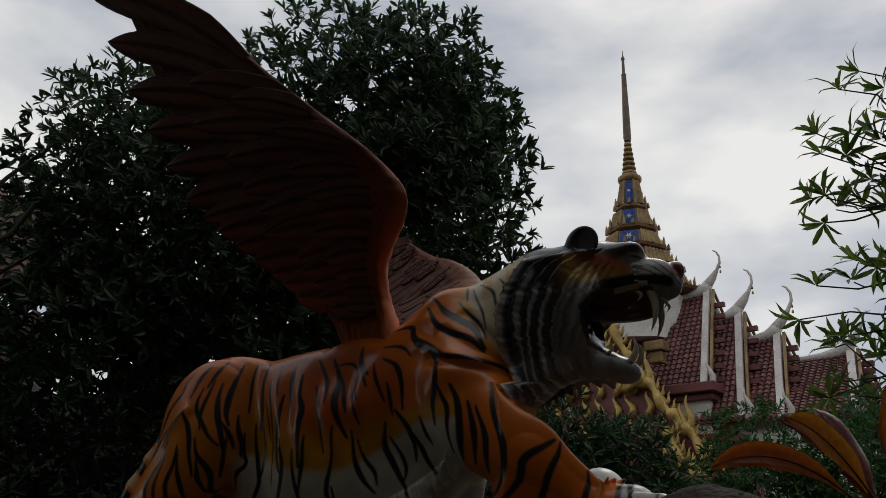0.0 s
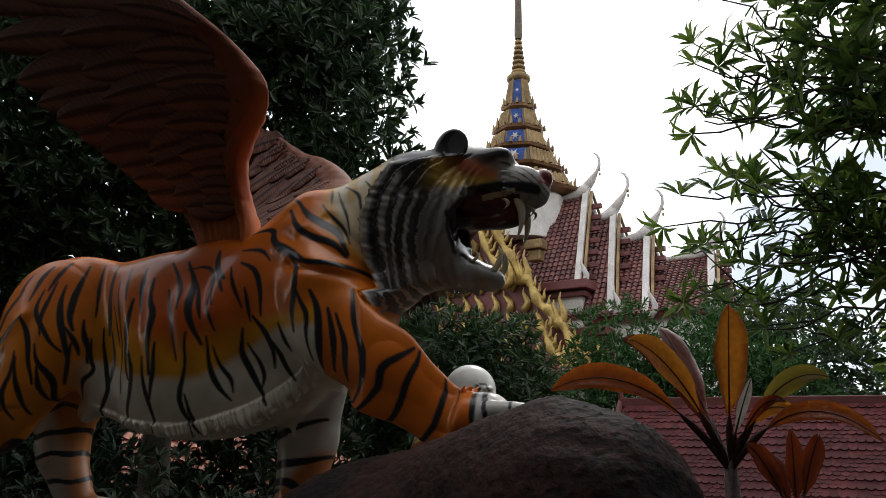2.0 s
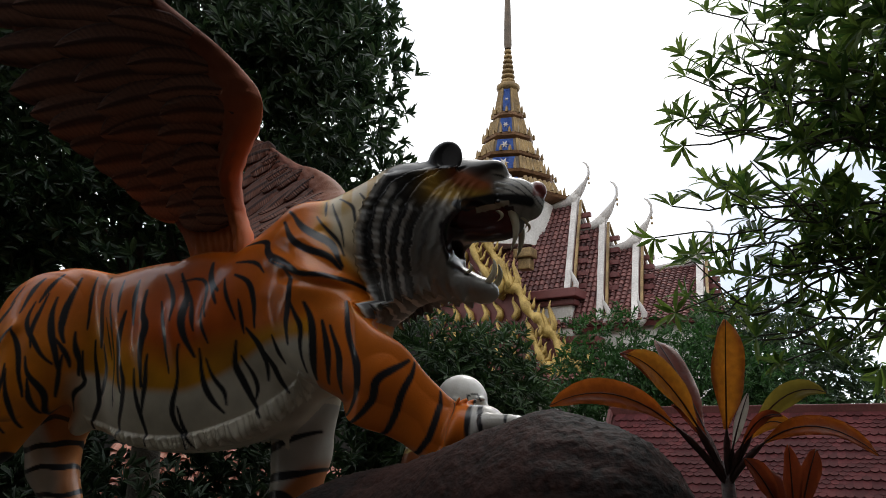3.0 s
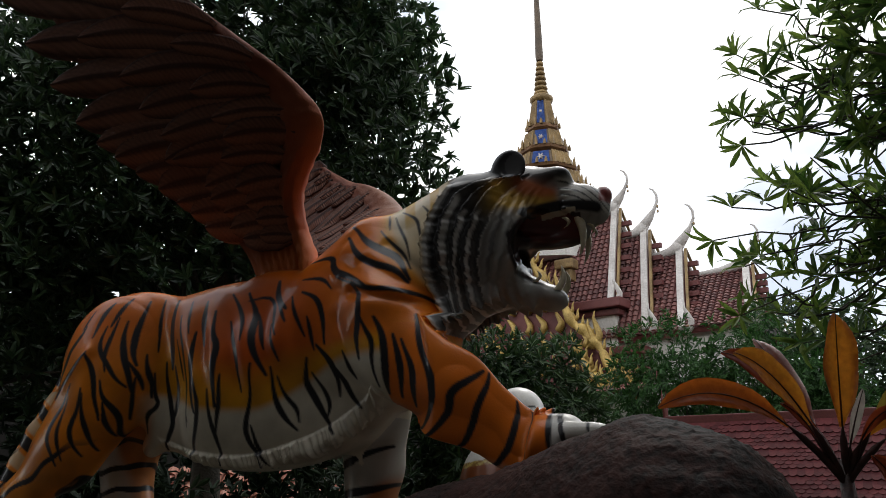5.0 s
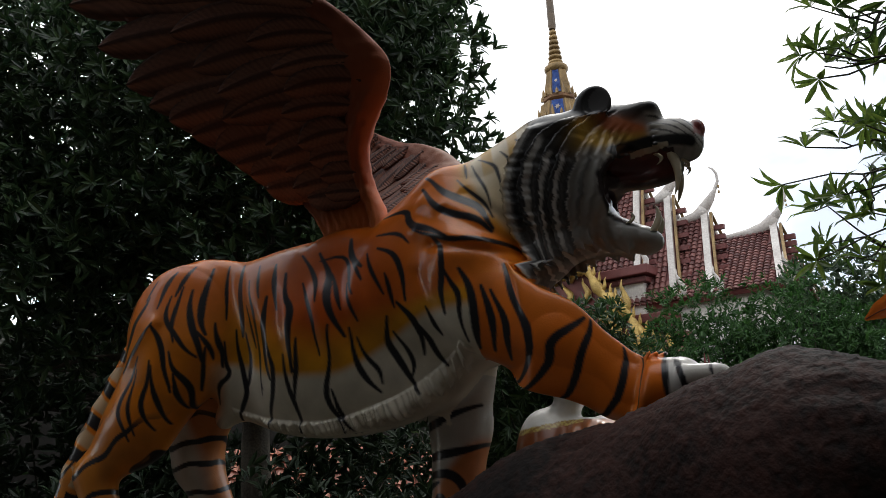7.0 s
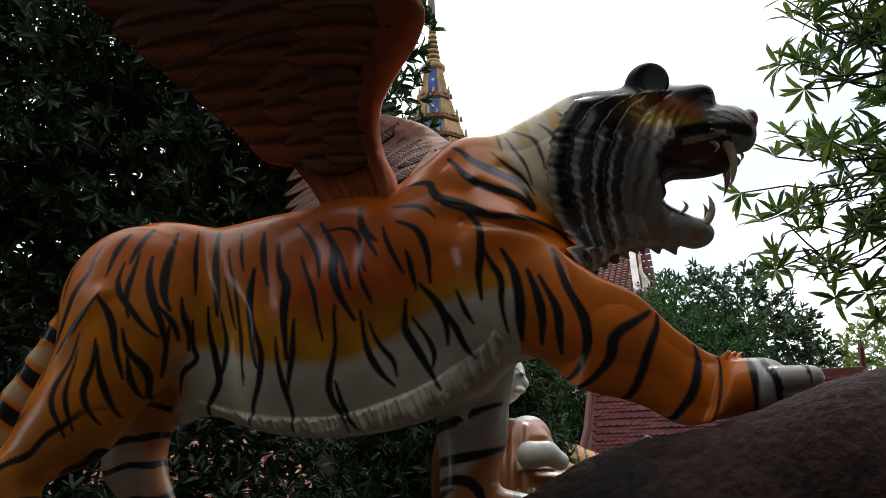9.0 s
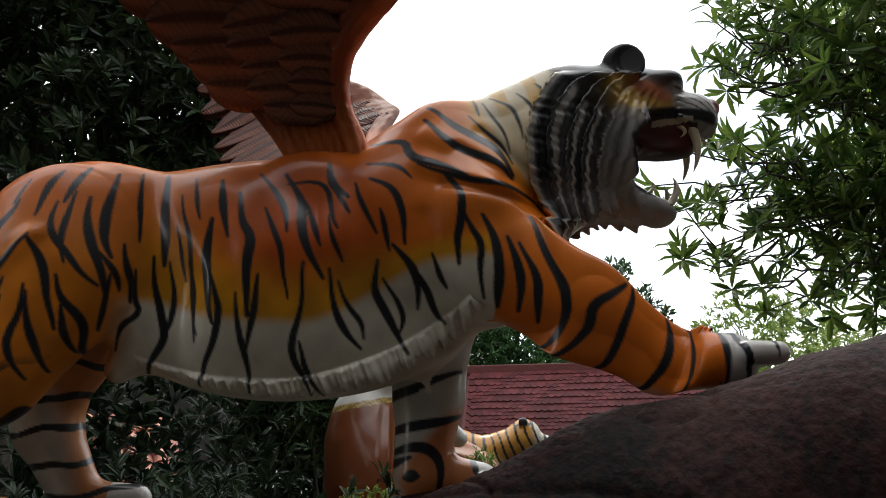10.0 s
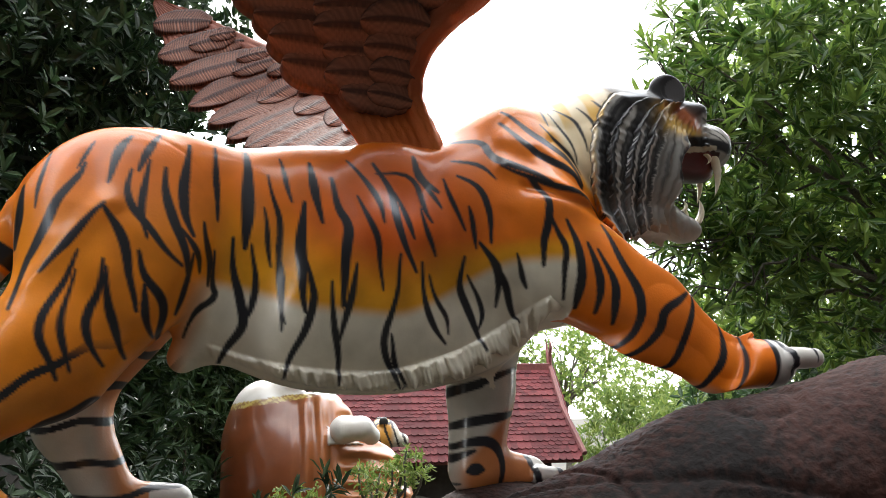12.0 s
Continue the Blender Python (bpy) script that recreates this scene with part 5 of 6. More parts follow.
def fang(root, tip, r):
    """A curved tooth: vertices and quads."""
    root, tip = np.array(root, float), np.array(tip, float)
    rings, n = 6, 8
    v = []
    for i in range(rings + 1):
        t = i / rings
        c = root + (tip - root) * t + np.array((0.02 * 4 * t * (1 - t), 0, 0))
        for k in range(n):
            a = 2 * math.pi * k / n
            v.append(c + r * (1 - t) ** 0.7 * np.array((math.cos(a), math.sin(a), 0)) + 1e-4 * np.array((math.cos(a), math.sin(a), 0)))
    f = [(i * n + k, i * n + (k + 1) % n, (i + 1) * n + (k + 1) % n, (i + 1) * n + k) for i in range(rings) for k in range(n)]
    return np.array(v), np.array(f)


def wing(side, lead, trail, fan, seed):
    """A spread wing: a webbed sheet with a rounded arm, and overlapping carved feathers on both faces."""
    rng = np.random.default_rng(seed)

    def lift(s, z):
        return side * (np.interp(z, fan["rise"], fan["out"]) + fan["back"] * np.maximum(0, -0.35 - s))

    def edge(pts, t):
        pts = np.array(pts)
        k, fine = np.linspace(0, 1, len(pts)), np.linspace(0, 1, 241)
        out = []
        for col in pts.T:
            y = np.interp(fine, k, col)
            y = np.concatenate([2 * y[0] - y[12:0:-1], y, 2 * y[-1] - y[-2:-14:-1]])
            out.append(np.interp(t, fine, np.convolve(y, np.hanning(27)[1:-1] / np.hanning(27).sum(), "valid")))
        return np.array(out).T

    sheets = []

    def add(s, z, off, colour, nu, nv):
        front = np.c_[s, lift(s, z) + side * off, z]
        back = np.c_[s, lift(s, z) - side * off, z]
        grid = np.arange(nu * nv).reshape(nu, nv)
        q = np.stack([grid[:-1, :-1], grid[1:, :-1], grid[1:, 1:], grid[:-1, 1:]], -1).reshape(-1, 4)
        rim = np.concatenate([grid[0], grid[1:, -1], grid[-1, -2::-1], grid[-2:0:-1, 0]])
        nxt = np.roll(rim, -1)
        n = nu * nv
        faces = np.concatenate([q, q[:, ::-1] + n, np.stack([rim, nxt, nxt + n, rim + n], 1)])
        sheets.append((np.concatenate([front, back]), faces[:, ::-1] if side < 0 else faces, np.concatenate([colour, colour])))

    nu, nv = 120, 36
    u, w = np.meshgrid(np.linspace(0, 1, nu), np.linspace(0, 1, nv), indexing="ij")
    uu, ww = u.ravel(), w.ravel()
    p = edge(lead, uu) * (1 - ww[:, None]) + (edge(lead, uu) * 0.10 + edge(trail, uu) * 0.90) * ww[:, None]
    arm = (0.046 * np.sqrt(np.clip(1 - ((ww - 0.12) / 0.12) ** 2, 0, 1)) * smooth(1.0, 0.5, uu) + 0.016 * (ww < 0.9)) * smooth(-0.01, 0.03, ww)
    rough = 0.004 * np.sin(uu * 120 + 4 * np.sin(ww * 30)) + 0.004 * np.sin(ww * 60 + uu * 20)
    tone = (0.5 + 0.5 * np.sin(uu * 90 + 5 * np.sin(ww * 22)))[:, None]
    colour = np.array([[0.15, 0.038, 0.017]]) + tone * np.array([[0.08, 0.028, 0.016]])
    rim = (smooth(0.30, 0.05, ww) * smooth(0.80, 0.50, uu))[:, None]
    colour = colour * (1 - rim) + fan["arm"] * rim
    root = smooth(0.24, 0.08, uu)[:, None]
    add(p[:, 0], p[:, 1], np.maximum(arm + rough, 0.006), colour * (1 - root) + np.array([[0.55, 0.13, 0.02]]) * root, nu, nv)

    def feather(s0, z0, angle, length, width, off, shade):
        nu, nv = fan["fine"], 13
        t, x = np.meshgrid(np.linspace(0, 1, nu), np.linspace(-1, 1, nv), indexing="ij")
        t, x = t.ravel(), x.ravel()
        half = width * 0.5 * np.minimum(1, 0.45 + t * 2.2) * np.clip(1 - (np.clip(t - 0.62, 0, 1) / 0.385) ** 2, 0.0, 1) ** 0.62
        curl = angle + 0.22 * t
        along = length * t
        s = s0 + along * np.cos(curl) - x * half * np.sin(curl)
        z = z0 + along * np.sin(curl) + x * half * np.cos(curl)
        barb = np.sin(t * length * fan["pitch"] - np.abs(x) * fan["slant"] + 2.0 * np.sin(t * 9 + s0 * 40) + 1.4 * np.sin(t * 23 + 3 * x + z0 * 30))
        rachis = np.exp(-(x / 0.13) ** 2)
        o = off + 0.010 * (1 - x * x) + fan["barb"] * barb * (1 - rachis) + 0.005 * rachis + 0.010 * t
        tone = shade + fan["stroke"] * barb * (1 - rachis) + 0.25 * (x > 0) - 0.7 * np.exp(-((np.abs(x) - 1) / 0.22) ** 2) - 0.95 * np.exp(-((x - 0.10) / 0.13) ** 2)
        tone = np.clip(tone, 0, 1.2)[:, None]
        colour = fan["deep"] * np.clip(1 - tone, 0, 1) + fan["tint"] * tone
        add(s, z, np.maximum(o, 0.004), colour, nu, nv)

    # long flight feathers, then two rows of shorter ones over them
    n = fan["long"]
    for i in range(n):
        t = (i + 0.5) / n
        e = edge(trail, np.array([fan["end"][0] + fan["end"][1] * t]))[0]
        a = edge(lead, np.array([fan["root"][0] + fan["root"][1] * t]))[0]
        d = e - a
        start = a + d * fan["reach"][0]
        feather(start[0], start[1], math.atan2(d[1], d[0]) + (-0.10 if d[0] > 0 else -0.10), np.hypot(*d) * fan["reach"][1], fan["wide"] * rng.uniform(0.9, 1.1), 0.020 + 0.004 * (i % 2), 0.50 + 0.1 * rng.uniform(-1, 1))
    for row, (frac, reach, count, off) in enumerate(((0.16, fan["cover"][0], fan["mid"], 0.034), (0.11, fan["cover"][1], fan["short"], 0.044))):
        for i in range(count):
            t = (i + 0.5) / count
            e = edge(trail, np.array([fan["end"][0] - 0.06 + fan["end"][1] * t]))[0]
            a = edge(lead, np.array([fan["root"][0] - 0.04 + fan["root"][1] * t]))[0]
            d = e - a
            start = a + d * (frac + 0.03 * rng.uniform(-1, 1))
            feather(start[0], start[1], math.atan2(d[1], d[0]) - 0.08 + 0.08 * rng.uniform(-1, 1), np.hypot(*d) * reach * rng.uniform(0.9, 1.15) + 0.05, fan["wide"] * (0.8, 0.62)[row] * rng.uniform(0.85, 1.1), off + 0.004 * (i % 2), 0.50 + 0.12 * rng.uniform(-1, 1))
    verts, faces, cols, k = [], [], [], 0
    for a, b, c in sheets:
        verts.append(a), faces.append(b + k), cols.append(c)
        k += len(a)
    return np.concatenate(verts), np.concatenate(faces), np.concatenate(cols)


def winged_tiger():
    v, f = tiger_body()
    v = tiger_relief(v)
    paint = tiger_paint(v)
    v = slim(v)
    near = wing(-1, [(-0.27, 2.58), (-0.30, 2.70), (-0.345, 2.79), (-0.357, 2.88), (-0.335, 2.965), (-0.26, 3.05), (-0.16, 3.12), (-0.10, 3.20), (-0.12, 3.27), (-0.24, 3.41), (-0.37, 3.52), (-0.69, 3.79), (-1.04, 4.13), (-1.90, 4.95)],
                [(-0.58, 2.48), (-0.62, 2.57), (-0.69, 2.68), (-0.79, 2.80), (-0.85, 2.89), (-0.93, 2.99), (-1.01, 3.07), (-1.14, 3.20), (-1.24, 3.31), (-1.36, 3.44), (-1.46, 3.70), (-1.60, 4.00), (-1.72, 4.40), (-1.98, 4.92)],
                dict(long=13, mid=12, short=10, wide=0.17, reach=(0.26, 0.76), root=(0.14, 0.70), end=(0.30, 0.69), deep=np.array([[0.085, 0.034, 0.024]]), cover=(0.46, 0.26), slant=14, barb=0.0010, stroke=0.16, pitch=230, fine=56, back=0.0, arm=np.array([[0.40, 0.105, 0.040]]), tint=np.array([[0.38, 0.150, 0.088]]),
                     rise=(2.42, 2.60, 2.72, 2.80, 2.87, 2.92, 2.98, 3.04, 3.09, 3.15, 3.21, 3.34, 3.48, 3.83, 4.30, 4.92), out=(0.10, 0.05, 0.02, 0.022, 0.055, 0.09, 0.14, 0.185, 0.235, 0.29, 0.35, 0.42, 0.52, 0.68, 0.87, 1.11)), 1)
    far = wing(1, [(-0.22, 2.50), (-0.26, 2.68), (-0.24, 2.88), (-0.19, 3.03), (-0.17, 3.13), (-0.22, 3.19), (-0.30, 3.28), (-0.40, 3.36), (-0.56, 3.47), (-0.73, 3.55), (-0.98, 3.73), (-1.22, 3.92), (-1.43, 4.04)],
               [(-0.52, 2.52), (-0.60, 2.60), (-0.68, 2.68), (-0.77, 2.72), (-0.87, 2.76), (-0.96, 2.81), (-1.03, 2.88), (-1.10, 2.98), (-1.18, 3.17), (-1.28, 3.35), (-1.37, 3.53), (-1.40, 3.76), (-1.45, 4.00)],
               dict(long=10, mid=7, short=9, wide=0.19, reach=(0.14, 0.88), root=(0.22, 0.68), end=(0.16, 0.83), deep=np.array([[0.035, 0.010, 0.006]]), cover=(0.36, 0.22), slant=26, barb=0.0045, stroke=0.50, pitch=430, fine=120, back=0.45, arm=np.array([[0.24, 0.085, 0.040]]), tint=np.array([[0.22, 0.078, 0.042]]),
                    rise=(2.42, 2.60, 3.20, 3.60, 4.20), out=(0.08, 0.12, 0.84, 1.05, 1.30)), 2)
    verts, faces, cols, slots = [v], [f], [paint], [np.zeros(len(f), int)]
    for wv, wf, wc in (near, far):
        faces.append(wf + sum(len(a) for a in verts))
        verts.append(wv)
        cols.append(wc)
        slots.append(np.ones(len(wf), int))
    for side in (-1, 1):
        for root, tip, r in (((0.955, 0.062 * side, 2.70), (0.945, 0.060 * side, 2.525), 0.022), ((0.845, 0.052 * side, 2.40), (0.868, 0.052 * side, 2.510), 0.020), ((0.99, 0.03 * side, 2.68), (0.995, 0.03 * side, 2.63), 0.010), ((0.90, 0.085 * side, 2.70), (0.895, 0.085 * side, 2.655), 0.012), ((0.76, 0.075 * side, 2.44), (0.77, 0.075 * side, 2.49), 0.012)):
            tv, tf = fang(root, tip, r)
            tv = slim(tv)
            faces.append(tf + sum(len(a) for a in verts))
            verts.append(tv)
            cols.append(np.tile(np.array([[0.72, 0.64, 0.46]]), (len(tv), 1)))
            slots.append(np.zeros(len(tf), int))
    ob = skin_object("tiger_statue", np.concatenate(verts), np.concatenate(faces), PAINT, np.clip(np.concatenate(cols), 0.004, 1))
    ob.data.materials.append(FEATHER)
    ob.data.polygons.foreach_set("material_index", np.concatenate(slots))
    ob.matrix_world = TIGER
    return tagged(ob, "glossy painted winged tiger statue roaring with one paw on the boulder", "statue")


winged_tiger()


# ---- added sky blockers: tall plain walls behind and beside the camera, unseen ----
def sky_blocker(name, x0, x1, y0, y1, top):
    bm = bmesh.new()
    box(bm, x0, x1, y0, y1, -1.05, top, 0.02)
    return tagged(part(name, bm, DARK_WALL), "added plain dark wall that blocks the sky", "wall", kind="structure")


# these heights keep most of the sky light off the statues
sky_blocker("blocker_south", -8.0, 8.0, -3.2, -2.8, 14.0)
sky_blocker("blocker_west", -8.4, -8.0, -3.2, 4.0, 14.0)
# added behind the hedge to cover bright sky gaps between leaves
sky_blocker("blocker_north", -13.0, 2.0, 14.4, 14.7, 4.2)
sky_blocker("blocker_east", 8.0, 8.4, -3.2, 1.5, 12.0)


# ---- temple with its spire and telescoped roofs ----
def roof_slab(bm, u0, u1, out, ridge, eave, half, thick=0.12):
    """One slope: from the ridge line down to the eave, flaring by out at the right end."""
    a = [bm.verts.new(p) for p in ((u0, 0, ridge), (u1, 0, ridge), (u1 + out, -half, eave), (u0, -half, eave))]
    b = [bm.verts.new(v.co + Vector((0, thick * 0.6, -thick))) for v in a]
    bm.faces.new(a), bm.faces.new(list(reversed(b)))
    for i in range(4):
        bm.faces.new((a[i], a[(i + 1) % 4], b[(i + 1) % 4], b[i]))


def tile_field(u0, u1, out, ridge, eave, half, tw, rows, mat, name, parent):
    """Half-round tile columns in courses on one slope, as one joined part."""
    verts, faces = [], []
    n = int((u1 + out - u0) / tw)
    for r in range(rows):
        t0, t1 = r / rows, (r + 1.15) / rows
        for k in range(n):
            a = u0 + k * tw
            lim = u1 + out * t0
            if a + tw > lim:
                continue
            base = len(verts)
            for t, up in ((t0, 0.03), (t1, 0.07)):
                y, z = -half * t, ridge + (eave - ridge) * t
                for du, h in ((0.04, 0.0), (0.28, 0.045), (0.5, 0.06), (0.72, 0.045), (0.96, 0.0)):
                    verts.append((a + du * tw, y - (up + h) * 0.8, z + (up + h) * 0.6))
            faces += [(base + i, base + i + 1, base + i + 6, base + i + 5) for i in range(4)]
            faces.append((base + 5, base + 6, base + 7, base + 8, base + 9))
    return tagged(mesh_object(name, verts, faces, mat, parent), kind="stuff")


def chofa(parent, u, z, tall, y=0.0):
    """The slender horn at a gable's peak, with its bulb and hanging bells."""
    bm = bmesh.new()
    k = tall / 1.2
    pts = [(u - 0.35 * k, y, z - 0.10 * k), (u - 0.05 * k, y, z + 0.05 * k), (u + 0.12 * k, y, z + 0.25 * k), (u + 0.28 * k, y, z + 0.48 * k), (u + 0.40 * k, y, z + 0.72 * k), (u + 0.40 * k, y, z + 0.95 * k), (u + 0.31 * k, y, z + 1.13 * k), (u + 0.20 * k, y, z + 1.20 * k)]
    tube(bm, pts, [0.09 * k, 0.17 * k, 0.13 * k, 0.060 * k, 0.045 * k, 0.038 * k, 0.032 * k, 0.018 * k], 8)
    horn = part("chofa", bm, WHITE_TRIM, parent, "slender white horn-shaped gable finial", True)
    for i in range(2):
        bm = bmesh.new()
        lathe(bm, [(0.004, 0), (0.03 * k, -0.03 * k), (0.035 * k, -0.08 * k), (0.006, -0.11 * k)], 6)
        bell = part("bell", bm, GOLD, horn)
        bell.location = (u + 0.40 * k, y, z + (0.62 - 0.16 * i) * k)


def flame(bm, base, tip, w):
    """A wavy flame leaf, flat and pointed, with thickness."""
    base, tip = Vector(base), Vector(tip)
    d = tip - base
    side = Vector((d.z, 0, -d.x)).normalized()
    pts = [base + d * t + side * (0.16 * d.length * math.sin(t * 5.2)) for t in (0, 0.2, 0.4, 0.6, 0.8, 1.0)]
    tube(bm, pts, [w, w * 1.1, w * 0.9, w * 0.7, w * 0.4, 0.01], 6)


def naga_rake(parent, u0, z0, u1, z1, y, w):
    """Gilded serpent bargeboard: a scaled wavy band with flame crests and an upturned head."""
    bm = bmesh.new()
    n = 12
    pts = []
    for i in range(n + 1):
        t = i / n
        pts.append((u0 + (u1 - u0) * t, y, z0 + (z1 - z0) * t + 0.10 * math.sin(t * 9.5)))
    tube(bm, pts, [w * (0.8 + 0.25 * math.sin(i * 1.6)) for i in range(n + 1)], 8)
    body = part("naga_rake", bm, NAGA_GOLD, parent, "gilded serpent gable edge", True)
    dx, dz = u1 - u0, z1 - z0
    ln = math.hypot(dx, dz)
    nx, nz = -dz / ln, dx / ln
    if nz < 0:
        nx, nz = -nx, -nz
    for i in range(int(ln / 0.24)):
        t = (i + 0.5) / int(ln / 0.24)
        x, z = u0 + dx * t, z0 + dz * t
        bm = bmesh.new()
        flame(bm, (x, y, z), (x + nx * 0.36 - dx / ln * 0.10, y, z + nz * 0.36 - dz / ln * 0.10), 0.06)
        part("crest", bm, NAGA_GOLD, body, smooth=True)
    bm = bmesh.new()
    for k in range(3):
        flame(bm, (u1 - 0.1 * k, y, z1 - 0.1), (u1 + 0.28 - 0.24 * k, y, z1 + 0.85 - 0.18 * k), 0.11)
    part("naga_head", bm, NAGA_GOLD, body, "upturned gilded serpent head", True)


def temple():
    x = Vector((0.75, -0.66, 0)).normalized()
    y = Vector((0.66, 0.75, 0)).normalized()
    m = Matrix(((x.x, y.x, 0, 6.0), (x.y, y.y, 0, 24.3), (0, 0, 1, 0), (0, 0, 0, 1)))
    ob = empty("temple", m, "ornate temple with a gilded spire and stepped red tiled roofs", "temple")
    # body
    bm = bmesh.new()
    box(bm, -6.0, 6.0, -1.7, 3.6, -1.0, 5.4, 0.03)
    part("wall", bm, WHITE_WALL, ob)
    bm = bmesh.new()
    box(bm, -5.0, 3.05, -2.0, 3.0, 4.9, 6.2, 0.03)
    part("upper_wall", bm, WHITE_WALL, ob)
    for u1, yy, z, h in ((3.35, -2.35, 6.12, 0.26), (3.2, -2.15, 5.93, 0.16), (3.9, -2.5, 4.72, 0.24), (3.7, -2.3, 4.55, 0.16)):
        bm = bmesh.new()
        box(bm, -5.0, u1, yy, 0, z, z + h, 0.03)
        part("cornice", bm, RED_TRIM, ob)
    # four telescoped roofs
    sections = [(-3.5, 2.55, 0.50, 9.65, 6.30, 2.0, 1.15), (-3.5, 3.45, 0.55, 8.75, 5.35, 2.0, 1.2), (-3.5, 4.50, 0.50, 7.95, 5.25, 2.0, 1.25), (-3.5, 6.35, 0.42, 7.20, 5.30, 2.0, 1.0)]
    for i, (u0, u1, out, ridge, eave, half, tall) in enumerate(sections):
        bm = bmesh.new()
        roof_slab(bm, u0, u1, out, ridge, eave, half)
        roof = part("roof", bm, RED_TRIM, ob)
        bm = bmesh.new()
        vs = [bm.verts.new(p) for p in ((u0, 0.05, ridge - 0.02), (u1, 0.05, ridge - 0.02), (u1 + out, half, eave), (u0, half, eave))]
        ws = [bm.verts.new(v.co - Vector((0, 0, 0.12))) for v in vs]
        bm.faces.new(vs), bm.faces.new(list(reversed(ws)))
        for k in range(4):
            bm.faces.new((vs[k], vs[(k + 1) % 4], ws[(k + 1) % 4], ws[k]))
        part("rear_slope", bm, RED_TRIM, roof)
        tile_field(max(0.2, u1 - 3.0), u1 - 0.12, out, ridge - 0.05, eave, half, 0.175, 20, TEMPLE_TILE, "tiles", roof)
        # gable wall, white bargeboard with a gilded inner strip, flared foot
        bm = bmesh.new()
        vs = [bm.verts.new(p) for p in ((u1 - 0.05, 0, ridge - 0.1), (u1 + out - 0.1, -half + 0.1, eave), (u1 + out - 0.1, half - 0.1, eave))]
        ws = [bm.verts.new(v.co + Vector((-0.1, 0, 0))) for v in vs]
        bm.faces.new(vs), bm.faces.new(list(reversed(ws)))
        for k in range(3):
            bm.faces.new((vs[k], vs[(k + 1) % 3], ws[(k + 1) % 3], ws[k]))
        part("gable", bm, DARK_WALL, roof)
        for side in (-1, 1):
            for dx, w, mat, nm in ((-0.10, 0.13, WHITE_TRIM, "bargeboard"), (0.09, 0.055, GOLD, "gilded_strip")):
                bm = bmesh.new()
                tube(bm, [(u1 + dx, 0, ridge + 0.12), (u1 + dx + out * 0.48, side * half * 0.5, (ridge + eave) / 2 + 0.02), (u1 + dx + out * 1.0, side * half, eave + 0.05), (u1 + dx + out * 1.05, side * (half + 0.12), eave + 0.12)], [w, w, w, w * 0.5], 4)
                part(nm, bm, mat, roof)
            bm = bmesh.new()
            flame(bm, (u1 + out, side * half, eave - 0.05), (u1 + out + 0.16, side * (half + 0.05), eave + 0.75), 0.09)
            part("foot_flame", bm, WHITE_TRIM, roof, smooth=True)
        # purlin ends seen under the overhang
        for k in range(7):
            t = (k + 0.6) / 7.5
            bm = bmesh.new()
            u, yy, z = u1 + out * t, -half * t, ridge + (eave - ridge) * t
            box(bm, u + 0.05, u + 0.42, yy - 0.05, yy + 0.09, z - 0.26, z - 0.12)
            part("purlin", bm, RED_TRIM, roof)
        bm = bmesh.new()
        tube(bm, [(u0, 0, ridge + 0.02), (u1 - 1.3, 0, ridge + 0.02), (u1 - 0.80, 0, ridge + 0.04), (u1 - 0.40, 0, ridge + 0.09), (u1 - 0.18, 0, ridge + 0.18), (u1 - 0.04, 0, ridge + 0.34)], [0.09, 0.09, 0.12, 0.17, 0.20, 0.16], 8)
        part("ridge_cap", bm, WHITE_TRIM, roof, smooth=True)
        chofa(ob, u1, ridge + 0.28, tall)
    # lower porch roof and its gilded gable towards the garden
    bm = bmesh.new()
    roof_slab(bm, -4.0, 4.0, 0.3, 5.2, 3.6, 3.6)
    part("porch_roof", bm, RED_TRIM, ob)
    tile_field(1.2, 4.0, 0.3, 5.15, 3.6, 3.6, 0.2, 14, TEMPLE_TILE, "porch_tiles", ob)
    bm = bmesh.new()
    vs = [bm.verts.new(p) for p in ((0.2, -2.9, 8.6), (1.9, -2.9, 6.0), (3.7, -2.9, 3.6), (-3.3, -2.9, 3.6), (-1.5, -2.9, 6.0))]
    ws = [bm.verts.new(v.co + Vector((0, 0.2, 0))) for v in vs]
    bm.faces.new(vs), bm.faces.new(list(reversed(ws)))
    for k in range(5):
        bm.faces.new((vs[k], vs[(k + 1) % 5], ws[(k + 1) % 5], ws[k]))
    pediment = part("pediment", bm, RED_TRIM, ob)
    for row in range(7):
        z = 3.9 + 0.62 * row
        reach = 3.2 * (8.3 - z) / 4.7
        count = max(2, int(reach * 4.4))
        for k in range(count):
            u = 0.2 - reach + 2 * reach * (k + 0.5) / count
            bm = bmesh.new()
            flame(bm, (u, -2.95, z - 0.28), (u + 0.10 * math.sin(3 * k + row), -2.97, z + 0.36), 0.11)
            part("scroll", bm, NAGA_GOLD, pediment, smooth=True)
    for s in (1, -1):
        for u0, z0, u1, z1, yy, w in ((0.35, 9.0, 1.65, 6.35, -3.1, 0.17), (0.10, 8.5, 1.20, 6.25, -3.25, 0.13), (1.75, 6.4, 2.75, 5.0, -3.1, 0.17), (2.75, 5.1, 3.85, 3.6, -3.1, 0.17), (2.30, 4.9, 3.10, 3.7, -3.25, 0.13)):
            naga_rake(ob, s * (u0 - 0.2) + 0.2, z0, s * (u1 - 0.2) + 0.2, z1, yy, w)
    # garuda bracket block under the tower eave
    bm = bmesh.new()
    box(bm, 1.35, 1.95, -2.35, -1.9, 7.45, 7.75, 0.05)
    box(bm, 1.45, 1.85, -2.25, -1.9, 7.1, 7.45, 0.05)
